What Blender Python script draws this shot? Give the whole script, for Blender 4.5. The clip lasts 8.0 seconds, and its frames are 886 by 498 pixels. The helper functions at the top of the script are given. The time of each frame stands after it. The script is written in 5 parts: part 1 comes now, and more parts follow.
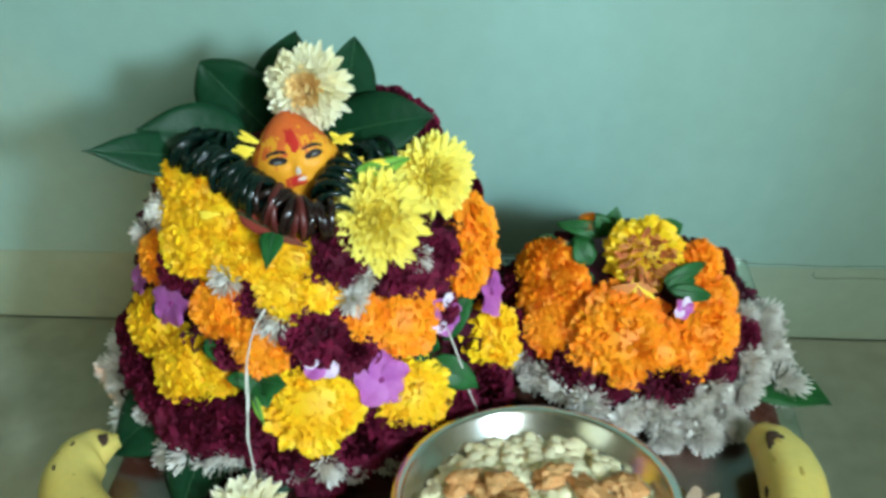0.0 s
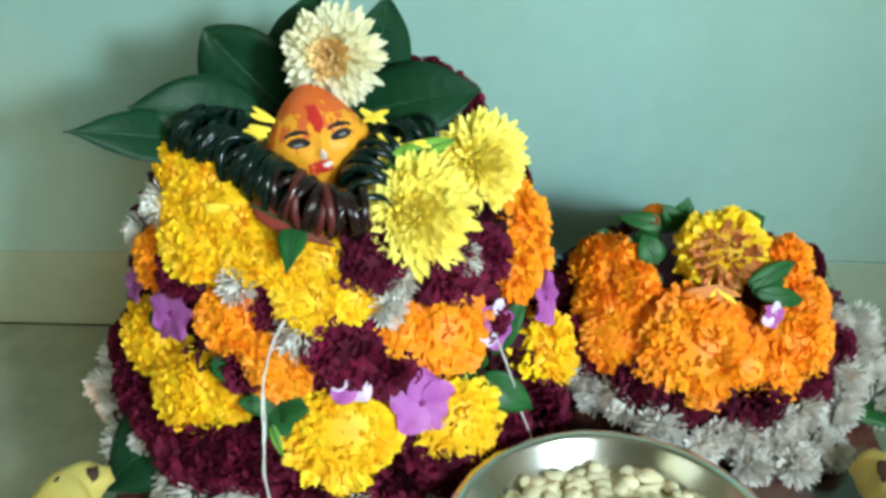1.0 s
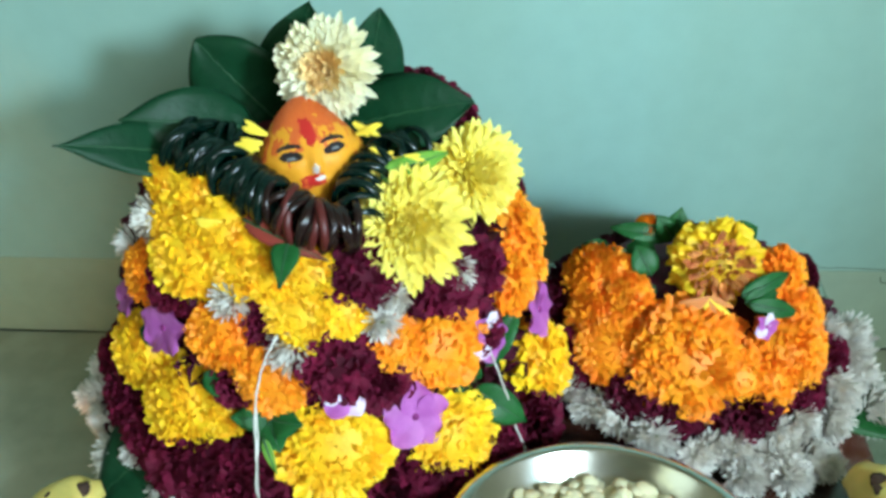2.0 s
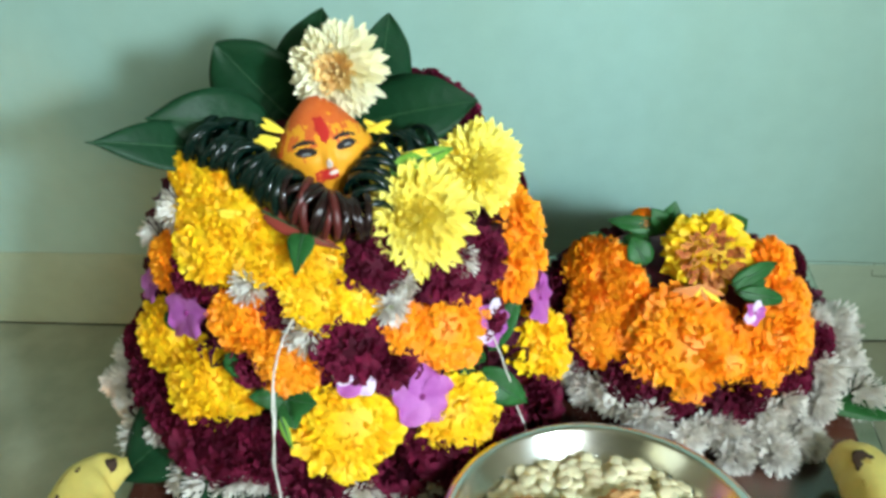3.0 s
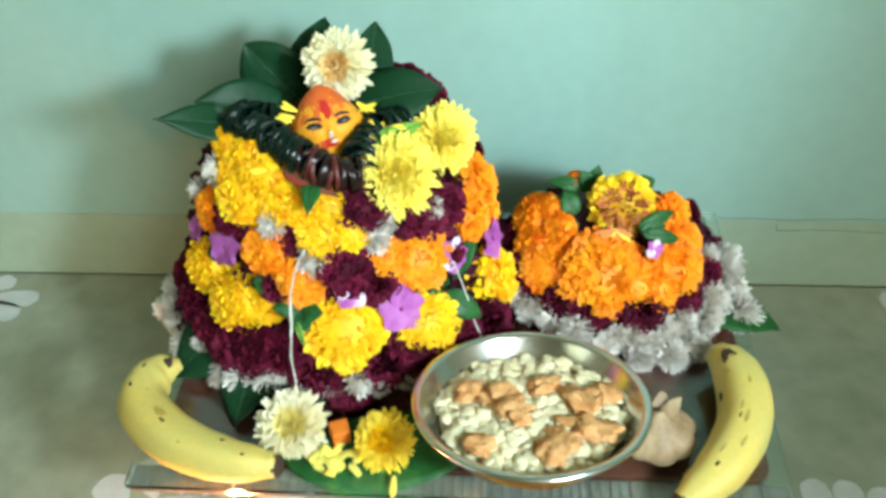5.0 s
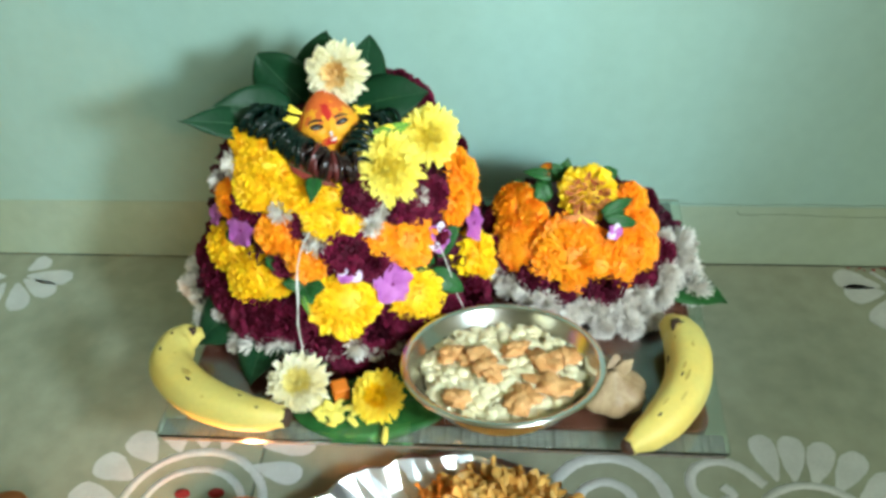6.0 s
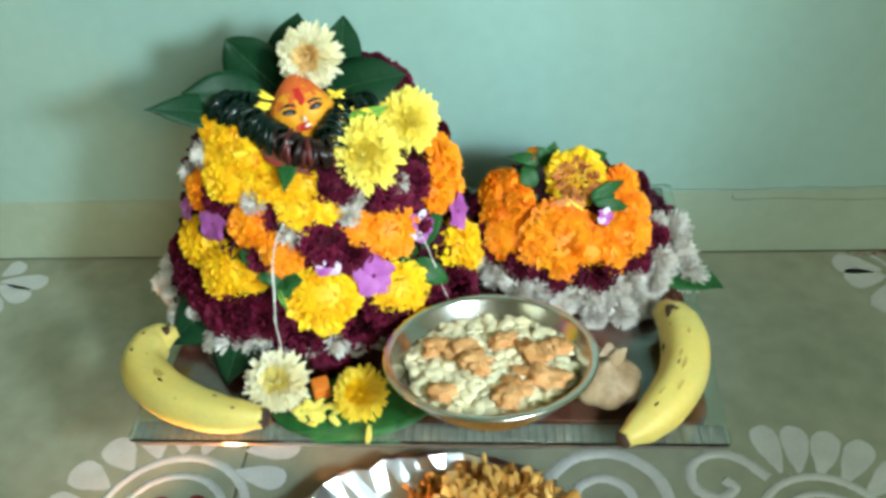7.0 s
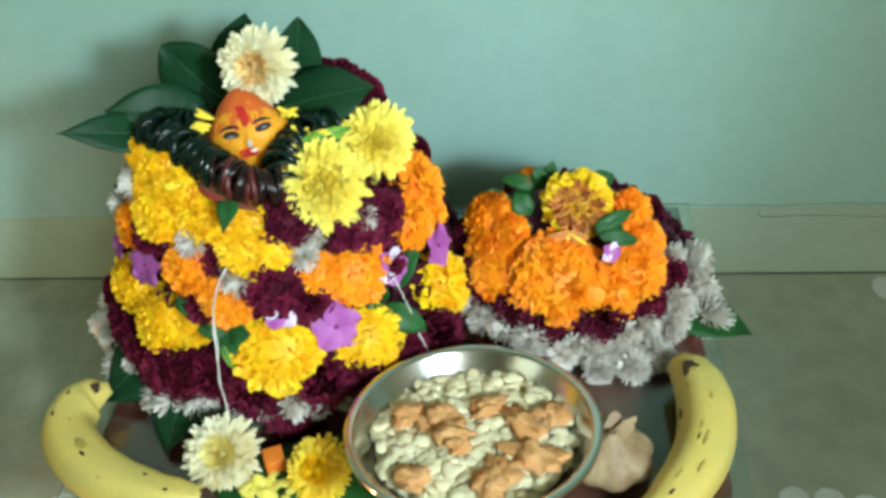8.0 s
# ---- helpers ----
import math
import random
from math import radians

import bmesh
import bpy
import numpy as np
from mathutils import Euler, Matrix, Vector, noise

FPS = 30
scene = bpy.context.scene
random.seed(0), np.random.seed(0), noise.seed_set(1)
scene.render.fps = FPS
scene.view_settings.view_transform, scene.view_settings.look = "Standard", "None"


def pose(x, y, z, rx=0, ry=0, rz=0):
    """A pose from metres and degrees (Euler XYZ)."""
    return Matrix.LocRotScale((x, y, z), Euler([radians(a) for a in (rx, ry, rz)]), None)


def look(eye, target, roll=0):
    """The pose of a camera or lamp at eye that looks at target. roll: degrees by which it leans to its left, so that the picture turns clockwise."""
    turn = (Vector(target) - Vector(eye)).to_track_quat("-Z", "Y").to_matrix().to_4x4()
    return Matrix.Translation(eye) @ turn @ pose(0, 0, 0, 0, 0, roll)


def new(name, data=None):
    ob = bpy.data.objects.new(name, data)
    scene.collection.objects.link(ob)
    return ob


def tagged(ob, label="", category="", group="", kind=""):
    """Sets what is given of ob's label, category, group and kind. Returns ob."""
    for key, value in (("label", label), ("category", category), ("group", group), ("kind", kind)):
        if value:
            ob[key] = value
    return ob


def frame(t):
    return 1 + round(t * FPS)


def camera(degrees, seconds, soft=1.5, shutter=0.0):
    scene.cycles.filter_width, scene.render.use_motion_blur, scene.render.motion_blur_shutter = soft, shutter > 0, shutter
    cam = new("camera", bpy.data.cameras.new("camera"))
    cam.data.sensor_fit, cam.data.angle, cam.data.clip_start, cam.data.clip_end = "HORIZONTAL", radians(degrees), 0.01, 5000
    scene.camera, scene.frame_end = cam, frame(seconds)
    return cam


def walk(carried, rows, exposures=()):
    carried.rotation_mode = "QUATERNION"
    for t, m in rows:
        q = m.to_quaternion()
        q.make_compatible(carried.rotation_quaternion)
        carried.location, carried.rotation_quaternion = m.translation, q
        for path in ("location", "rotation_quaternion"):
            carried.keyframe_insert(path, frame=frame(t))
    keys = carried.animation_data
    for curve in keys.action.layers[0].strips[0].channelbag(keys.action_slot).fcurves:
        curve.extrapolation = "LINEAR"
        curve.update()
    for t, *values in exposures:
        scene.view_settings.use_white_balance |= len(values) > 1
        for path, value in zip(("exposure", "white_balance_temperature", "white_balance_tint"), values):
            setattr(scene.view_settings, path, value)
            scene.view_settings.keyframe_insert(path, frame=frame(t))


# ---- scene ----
cam = camera(53.4, 8.0, soft=3.3, shutter=0.4)
PATH = [
    (0, (0.088, 0.074, 0.528), (-0.063, 1.652, -0.692), -2.1),
    (0.5, (0.071, 0.114, 0.495), (-0.078, 1.69, -0.727), -2.4),
    (1, (0.059, 0.132, 0.484), (-0.091, 1.704, -0.743), -2.4),
    (1.2, (0.060, 0.142, 0.486), (-0.078, 1.709, -0.748), -2.2),
    (2.3, (0.057, 0.133, 0.489), (-0.072, 1.702, -0.745), -2.0),
    (2.5, (0.063, 0.128, 0.489), (-0.087, 1.701, -0.738), -2.5),
    (3, (0.061, 0.114, 0.5), (-0.088, 1.685, -0.728), -2.5),
    (3.5, (0.066, 0.101, 0.509), (-0.086, 1.673, -0.717), -2.5),
    (4, (0.071, 0.079, 0.518), (-0.077, 1.649, -0.712), -2.4),
    (4.5, (0.079, 0.042, 0.545), (-0.063, 1.609, -0.691), -2.4),
    (5, (0.09, -0.012, 0.571), (-0.061, 1.536, -0.686), -2.7),
    (6.3, (0.121, -0.083, 0.631), (-0.061, 1.437, -0.656), -3.6),
    (6.5, (0.122, -0.081, 0.625), (-0.042, 1.45, -0.652), -3.7),
    (7, (0.124, -0.064, 0.597), (-0.047, 1.467, -0.679), -4.7),
    (7.5, (0.121, -0.008, 0.556), (-0.06, 1.517, -0.725), -5.1),
    (7.8, (0.126, 0.025, 0.552), (-0.059, 1.546, -0.732), -5.4),
    (8, (0.139, 0.042, 0.564), (-0.063, 1.534, -0.753), -5.7),
]
walk(cam, [(t, look(eye, target, roll)) for t, eye, target, roll in PATH],
     exposures=[(0.0, -0.28, 5900, 2), (0.5, -0.33, 5500, 0), (0.9, -0.15, 6050, 5), (1.2, -0.07, 6050, 5), (2.3, -0.07, 5600, 1), (2.6, -0.06, 5750, 2), (3.0, 0.0, 6250, 8), (3.5, 0.02, 6000, 6), (4.0, 0.03, 6400, 9), (4.5, 0.06, 6500, 8), (5.0, 0.14, 6250, 5), (6.5, 0.06, 6350, 7), (7.0, 0.0, 6200, 5), (7.5, -0.08, 6350, 7), (8.0, -0.18, 6250, 5)])

# ---- light ----
TORCH_POWER, FRONT_POWER, FILL_POWER, FLAME_POWER = 46.0, 60.0, 6.0, 1.6
world = bpy.data.worlds.new("sky")
scene.world = world
world.use_nodes = True
sky = world.node_tree.nodes.new("ShaderNodeTexSky")
sky.sky_type, sky.sun_disc, sky.sun_elevation, sky.sun_rotation = "NISHITA", False, radians(40), radians(150)
world.node_tree.links.new(sky.outputs["Color"], world.node_tree.nodes["Background"].inputs["Color"])
world.node_tree.nodes["Background"].inputs["Strength"].default_value = 0.1


def area_lamp(name, eye, target, sx, sy, power, colour):
    data = bpy.data.lights.new(name, "AREA")
    data.shape, data.size, data.size_y, data.energy, data.color = "RECTANGLE", sx, sy, power, colour
    ob = new(name, data)
    ob.matrix_world = look(eye, target)
    return ob


# a cool torch held beside the camera throws the shadows on the wall; two unseen area lamps are added as soft fill
torch = bpy.data.lights.new("torch", "SPOT")
torch.energy, torch.spot_size, torch.spot_blend, torch.shadow_soft_size, torch.color = TORCH_POWER, radians(64), 1.0, 0.055, (0.76, 0.93, 1.0)
new("torch", torch).matrix_world = look((0.52, -0.15, 0.645), (-0.09, 0.55, 0.27))
area_lamp("window_skylight", (1.58, -2.38, 1.86), (0.1, 0.5, 0.2), 1.0, 1.4, FRONT_POWER, (0.99, 1.0, 0.91))
area_lamp("side_window_daylight", (-1.96, -1.0, 1.5), (0.1, 0.5, 0.2), 1.1, 1.1, FILL_POWER, (0.93, 0.97, 0.60))
flame_data = bpy.data.lights.new("lamp_flame_light", "POINT")
flame_data.energy, flame_data.color, flame_data.shadow_soft_size = FLAME_POWER, (1.0, 0.42, 0.16), 0.006
new("lamp_flame_light", flame_data).location = (-0.097, 0.268, 0.056)

# ---- materials ----


def material(name, colour, rough=0.6, metal=0.0, second=None, scale=20.0, amount=0.5, bump=0.0, bump_scale=120.0,
             island=0.0, obj_random=0.0, sub=0.0, spec=0.5, transmission=0.0, ior=1.45, coat=0.0, fine=0.0, thin=0.0, stretch=None):
    """A node material: base colour broken up by noise at two scales, with relief, and with a shift of tone piece by piece."""
    m = bpy.data.materials.new(name)
    m.use_nodes = True
    nt = m.node_tree
    N, L = nt.nodes, nt.links
    b = N["Principled BSDF"]
    b.inputs["Roughness"].default_value, b.inputs["Metallic"].default_value = rough, metal
    b.inputs["Specular IOR Level"].default_value, b.inputs["IOR"].default_value = spec, ior
    b.inputs["Transmission Weight"].default_value, b.inputs["Coat Weight"].default_value = transmission, coat
    if sub:
        b.inputs["Subsurface Weight"].default_value = sub
        b.inputs["Subsurface Radius"].default_value = (0.004, 0.002, 0.001)
    tc = N.new("ShaderNodeTexCoord")
    big = N.new("ShaderNodeTexNoise")
    big.inputs["Scale"].default_value, big.inputs["Detail"].default_value = scale, 5.0
    where = tc.outputs["Object"]
    if stretch:
        mapping = N.new("ShaderNodeMapping")
        mapping.inputs["Scale"].default_value = stretch
        L.new(where, mapping.inputs["Vector"])
        where = mapping.outputs["Vector"]
    L.new(where, big.inputs["Vector"])
    ramp = N.new("ShaderNodeMapRange")
    ramp.inputs["From Min"].default_value, ramp.inputs["From Max"].default_value = 0.35, 0.65
    ramp.inputs["To Max"].default_value = amount
    L.new(big.outputs["Fac"], ramp.inputs["Value"])
    mix = N.new("ShaderNodeMix")
    mix.data_type = "RGBA"
    mix.inputs["A"].default_value = (*colour, 1)
    mix.inputs["B"].default_value = (*(second or [c * 0.6 for c in colour]), 1)
    L.new(ramp.outputs["Result"], mix.inputs["Factor"])
    out = mix.outputs["Result"]
    if island or obj_random or fine:
        hsv = N.new("ShaderNodeHueSaturation")
        L.new(out, hsv.inputs["Color"])
        total = None
        for kind, socket, weight in (("ShaderNodeNewGeometry", "Random Per Island", island), ("ShaderNodeObjectInfo", "Random", obj_random)):
            if weight:
                r = N.new("ShaderNodeMapRange")
                r.inputs["To Min"].default_value, r.inputs["To Max"].default_value = -weight, weight
                L.new(N.new(kind).outputs[socket], r.inputs["Value"])
                if total:
                    add = N.new("ShaderNodeMath")
                    L.new(total, add.inputs[0])
                    L.new(r.outputs["Result"], add.inputs[1])
                    total = add.outputs[0]
                else:
                    total = r.outputs["Result"]
        if fine:
            small = N.new("ShaderNodeTexNoise")
            small.inputs["Scale"].default_value, small.inputs["Detail"].default_value = scale * 9, 4.0
            L.new(tc.outputs["Object"], small.inputs["Vector"])
            r = N.new("ShaderNodeMapRange")
            r.inputs["From Min"].default_value, r.inputs["From Max"].default_value = 0.3, 0.7
            r.inputs["To Min"].default_value, r.inputs["To Max"].default_value = -fine, fine
            L.new(small.outputs["Fac"], r.inputs["Value"])
            if total:
                add = N.new("ShaderNodeMath")
                L.new(total, add.inputs[0])
                L.new(r.outputs["Result"], add.inputs[1])
                total = add.outputs[0]
            else:
                total = r.outputs["Result"]
        one = N.new("ShaderNodeMath")
        one.inputs[1].default_value = 1.0
        L.new(total, one.inputs[0])
        L.new(one.outputs[0], hsv.inputs["Value"])
        out = hsv.outputs["Color"]
    L.new(out, b.inputs["Base Color"])
    if thin:
        tr, ms = N.new("ShaderNodeBsdfTranslucent"), N.new("ShaderNodeMixShader")
        L.new(out, tr.inputs["Color"])
        ms.inputs["Fac"].default_value = thin
        L.new(b.outputs["BSDF"], ms.inputs[1])
        L.new(tr.outputs["BSDF"], ms.inputs[2])
        L.new(ms.outputs["Shader"], N["Material Output"].inputs["Surface"])
    if bump:
        bn = N.new("ShaderNodeTexNoise")
        bn.inputs["Scale"].default_value, bn.inputs["Detail"].default_value = bump_scale, 6.0
        L.new(tc.outputs["Object"], bn.inputs["Vector"])
        bu = N.new("ShaderNodeBump")
        bu.inputs["Strength"].default_value, bu.inputs["Distance"].default_value = bump, 0.002
        L.new(bn.outputs["Fac"], bu.inputs["Height"])
        L.new(bu.outputs["Normal"], b.inputs["Normal"])
    return m


WALL = material("mint_wall_paint", (0.305, 0.472, 0.418), 0.42, second=(0.286, 0.425, 0.352), scale=7.0, amount=0.8, bump=0.14, bump_scale=22, fine=0.03, stretch=(1.0, 1.0, 0.22))
SKIRT = material("aged_mint_paint", (0.326, 0.422, 0.326), 0.5, second=(0.299, 0.37, 0.255), scale=6.0, amount=0.9, bump=0.10, bump_scale=40, fine=0.05)
PLASTER = material("cream_plaster", (0.60, 0.56, 0.42), 0.8, second=(0.52, 0.48, 0.36), scale=2.0, bump=0.1)
FLOOR = material("polished_grey_stone", (0.304, 0.326, 0.242), 0.26, second=(0.251, 0.273, 0.198), scale=5.0, amount=0.9, fine=0.10, bump=0.02, bump_scale=60)
GROUT = material("grey_grout", (0.15, 0.15, 0.115), 0.9, second=(0.10, 0.10, 0.08), scale=40)
POWDER = material("white_rangoli_powder", (0.558, 0.585, 0.567), 0.95, second=(0.45, 0.477, 0.459), scale=40, amount=0.7, bump=0.5, bump_scale=900, fine=0.05)
RED_POWDER = material("red_kumkum_powder", (0.30, 0.02, 0.02), 0.95, second=(0.20, 0.02, 0.015), scale=90, bump=0.5, bump_scale=900)
DARK_POWDER = material("dark_powder", (0.02, 0.025, 0.035), 0.9, bump=0.4, bump_scale=700)
WOOD = material("dark_red_lacquered_wood", (0.085, 0.022, 0.014), 0.25, second=(0.045, 0.012, 0.008), scale=30, amount=0.9, bump=0.03, coat=0.4)
GLASS = material("clear_glass", (0.80, 0.93, 0.89), 0.06, second=(0.80, 0.93, 0.89), transmission=1.0, ior=1.5)
REFLECTION_TONE = material("reflection_tone", (0.15, 0.135, 0.115), 0.2, second=(0.09, 0.08, 0.07), scale=60, amount=0.8, coat=0.4)
STEEL = material("polished_steel", (0.64, 0.64, 0.608), 0.2, 1.0, second=(0.592, 0.592, 0.56), scale=60, bump=0.03, bump_scale=200, fine=0.03)
FOIL = material("crinkled_silver_foil", (0.56, 0.59, 0.60), 0.32, 1.0, second=(0.46, 0.48, 0.49), scale=60, bump=0.3, bump_scale=70)
COPPER = material("worn_copper", (0.62, 0.26, 0.13), 0.3, 1.0, second=(0.35, 0.14, 0.07), scale=60, bump=0.1)
YELLOW_P = material("yellow_petal", (0.97, 0.72, 0.012), 0.55, second=(0.97, 0.61, 0.006), scale=1.6, amount=0.9, island=0.08, obj_random=0.04, thin=0.22, bump=0.2, bump_scale=8)
YELLOW_IN = material("deep_yellow_petal", (0.97, 0.66, 0.008), 0.55, second=(0.97, 0.50, 0.004), scale=1.8, amount=0.9, island=0.1, obj_random=0.05, thin=0.22, bump=0.2, bump_scale=8)
ORANGE_P = material("orange_petal", (0.98, 0.335, 0.006), 0.55, second=(0.97, 0.25, 0.003), scale=1.6, amount=0.9, island=0.08, obj_random=0.05, thin=0.22, bump=0.2, bump_scale=8)
ORANGE_IN = material("light_orange_petal", (0.98, 0.41, 0.008), 0.55, second=(0.97, 0.29, 0.004), scale=1.8, amount=0.9, island=0.1, obj_random=0.05, thin=0.22, bump=0.2, bump_scale=8)
BURG_P = material("burgundy_petal", (0.156, 0.0078, 0.0351), 0.7, spec=0.25, second=(0.0858, 0.00468, 0.0218), scale=1.6, amount=0.9, island=0.25, obj_random=0.25, thin=0.3, bump=0.3, bump_scale=8)
BURG_STUFF = material("dark_burgundy_petal", (0.0975, 0.006, 0.0285), 0.6, second=(0.045, 0.00375, 0.015), scale=60, amount=0.9, island=0.3, thin=0.25)
MUM_P = material("lemon_petal", (0.99, 0.90, 0.24), 0.5, second=(0.99, 0.84, 0.13), scale=1.4, amount=0.8, island=0.04, thin=0.34, bump=0.1, bump_scale=9)
MUM_IN = material("golden_petal", (0.99, 0.82, 0.10), 0.5, second=(0.98, 0.74, 0.05), scale=2.0, amount=0.8, island=0.05, thin=0.25)
CREAM_P = material("cream_petal", (0.95, 0.92, 0.74), 0.5, second=(0.95, 0.87, 0.56), scale=1.4, amount=0.8, island=0.05, thin=0.34, bump=0.1, bump_scale=9)
CREAM_MID = material("pale_lemon_petal", (0.98, 0.90, 0.45), 0.5, second=(0.98, 0.86, 0.30), scale=2.0, amount=0.8, island=0.06, thin=0.3)
CREAM_IN = material("apricot_petal", (0.98, 0.80, 0.42), 0.5, second=(0.97, 0.66, 0.24), scale=2.0, amount=0.8, island=0.08, thin=0.25)
RUST_P = material("rust_red_petal", (0.42, 0.09, 0.02), 0.6, second=(0.70, 0.34, 0.08), scale=3.0, amount=0.7, island=0.3)
WHITE_P = material("greyish_white_petal", (0.88, 0.85, 0.80), 0.6, second=(0.78, 0.73, 0.68), scale=1.6, amount=0.8, island=0.10, obj_random=0.08, thin=0.35)
GREEN_EYE = material("green_flower_centre", (0.25, 0.27, 0.10), 0.7, second=(0.15, 0.16, 0.05), scale=6)
VIOLET_P = material("violet_petal", (0.60, 0.19, 0.58), 0.5, second=(0.46, 0.11, 0.46), scale=1.6, amount=0.9, island=0.12, thin=0.35, bump=0.2, bump_scale=6)
PALE_VIOLET = material("pale_lilac_petal", (0.62, 0.45, 0.66), 0.5, second=(0.72, 0.66, 0.74), scale=1.6, amount=0.9)
VIOLET_EYE = material("deep_violet_throat", (0.24, 0.02, 0.18), 0.6)
BETEL = material("dark_betel_leaf", (0.007, 0.040, 0.015), 0.48, spec=0.22, second=(0.007, 0.036, 0.014), scale=70, amount=0.9, bump=0.4, bump_scale=160, fine=0.12)
LEAF = material("fresh_green_leaf", (0.020, 0.100, 0.022), 0.45, spec=0.25, second=(0.012, 0.065, 0.014), scale=90, amount=0.9, bump=0.25, bump_scale=200, fine=0.12)
LIGHT_LEAF = material("light_green_leaf", (0.16, 0.33, 0.03), 0.4, second=(0.10, 0.24, 0.02), scale=80, amount=0.9, bump=0.2, bump_scale=200)
VEIN = material("leaf_vein", (0.022, 0.080, 0.028), 0.45)
STEM = material("green_stem", (0.10, 0.17, 0.04), 0.5, second=(0.16, 0.14, 0.05), scale=80)
BANGLE_G = material("dark_green_glass_bangle", (0.0021, 0.007, 0.0063), 0.2, second=(0.0021, 0.014, 0.0077), scale=40, amount=0.8, spec=0.35)
BANGLE_B = material("brown_black_bangle", (0.008, 0.0048, 0.0048), 0.2, second=(0.0176, 0.0056, 0.0048), scale=60, amount=0.9)
BANGLE_R = material("red_dusted_bangle", (0.11, 0.012, 0.010), 0.4, second=(0.04, 0.010, 0.010), scale=120, amount=0.9)
RED_CLOTH = material("dull_red_leaf_underside", (0.25, 0.026, 0.018), 0.6, second=(0.17, 0.03, 0.015), scale=90, amount=0.9, bump=0.2)
THREAD = material("white_cotton_thread", (0.675, 0.648, 0.612), 0.9, bump=0.3, bump_scale=900)
BANANA = material("ripe_banana_peel", (0.651, 0.493, 0.114), 0.5, second=(0.546, 0.466, 0.132), scale=30, amount=0.8, bump=0.05, bump_scale=90, fine=0.04, sub=0.1)
BROWN_TIP = material("dark_banana_tip", (0.035, 0.018, 0.012), 0.8, second=(0.08, 0.04, 0.02), scale=200, bump=0.4, bump_scale=500)
BRUISE = material("brown_peel_bruise", (0.38, 0.26, 0.05), 0.6, second=(0.52, 0.39, 0.09), scale=300, amount=0.9)
GRAM = material("split_roasted_gram", (0.92, 0.85, 0.60), 0.5, second=(0.86, 0.76, 0.48), scale=60, amount=0.8, island=0.08, thin=0.3)
JAGGERY = material("orange_brown_jaggery", (0.773, 0.442, 0.184), 0.55, second=(0.681, 0.313, 0.101), scale=150, amount=0.9, bump=0.9, bump_scale=350, fine=0.15, thin=0.15)
GARLIC = material("papery_garlic_skin", (0.42, 0.31, 0.18), 0.5, second=(0.22, 0.135, 0.065), scale=150, amount=0.9, bump=0.2, bump_scale=150, fine=0.08, stretch=(1.0, 1.0, 0.14))
TURMERIC = material("orange_turmeric_block", (0.70, 0.19, 0.015), 0.6, second=(0.5, 0.12, 0.01), scale=90, bump=0.3)
SNACK = material("yellow_brown_flakes", (0.82, 0.50, 0.13), 0.5, second=(0.68, 0.33, 0.06), scale=60, amount=0.9, island=0.25, fine=0.1, thin=0.15)
DARK_FOOD = material("dark_dates", (0.04, 0.014, 0.012), 0.3, second=(0.07, 0.02, 0.015), scale=80, bump=0.3)
PLATE_DARK = material("dark_plate_bottom", (0.05, 0.05, 0.055), 0.3, bump=0.1)
FLAME = bpy.data.materials.new("lamp_flame")
FLAME.use_nodes = True
FLAME.node_tree.nodes["Principled BSDF"].inputs["Emission Color"].default_value = (1.0, 0.55, 0.2, 1)
FLAME.node_tree.nodes["Principled BSDF"].inputs["Emission Strength"].default_value = 6.0
FACE = material("turmeric_coated_stone", (0.773, 0.368, 0.0184), 0.42, second=(0.718, 0.267, 0.0138), scale=60, amount=0.9, bump=0.2, bump_scale=150, fine=0.06)
FACE_RED = material("vermilion_smear", (0.56, 0.065, 0.018), 0.5, second=(0.74, 0.19, 0.02), scale=110, amount=0.9, bump=0.3, bump_scale=200)
FACE_MARK = material("crimson_mark", (0.50, 0.02, 0.015), 0.45, second=(0.4, 0.02, 0.015), scale=90)
FACE_DARK = material("black_paint", (0.02, 0.016, 0.018), 0.3)
EYE_GREY = material("grey_paint", (0.22, 0.23, 0.25), 0.3)
CRACK_SHADE = material("crack_and_edge_shade", (0.17, 0.22, 0.16), 0.9)
BACK_TINT = material("grey_green_tint", (0.085, 0.115, 0.09), 0.35, second=(0.07, 0.09, 0.07), scale=40, bump=0.05)
DRY = material("dry_brown_leaf", (0.30, 0.17, 0.07), 0.7, second=(0.22, 0.12, 0.04), scale=80, thin=0.2)
FACE_PALE = material("pale_mark_and_highlight", (0.70, 0.60, 0.55), 0.35)

# ---- helpers for meshes ----


def as_mesh(name, verts, faces, mat, smooth=True):
    me = bpy.data.meshes.new(name)
    me.from_pydata([tuple(v) for v in verts], [], faces)
    me.materials.append(mat)
    if smooth:
        me.polygons.foreach_set("use_smooth", [True] * len(me.polygons))
    me.update()
    return me


def put(name, mesh, parent=None, label="", m=None):
    ob = new(name, mesh)
    if parent:
        ob.parent = parent
    if label:
        ob["label"] = label
    if m is not None:
        ob.matrix_basis = m
    return ob


def part(name, bm, mat, parent=None, label="", m=None, smooth=True):
    me = bpy.data.meshes.new(name)
    bm.to_mesh(me)
    bm.free()
    me.materials.append(mat)
    if smooth:
        me.polygons.foreach_set("use_smooth", [True] * len(me.polygons))
    return put(name, me, parent, label, m)


def box(sx, sy, sz, bevel=0.0, segments=2, at=(0, 0, 0)):
    bm = bmesh.new()
    bmesh.ops.create_cube(bm, size=1.0, matrix=Matrix.Translation(at) @ Matrix.Diagonal((sx, sy, sz, 1)))
    if bevel:
        bmesh.ops.bevel(bm, geom=bm.edges[:], offset=bevel, segments=segments, profile=0.6, affect="EDGES")
    return bm


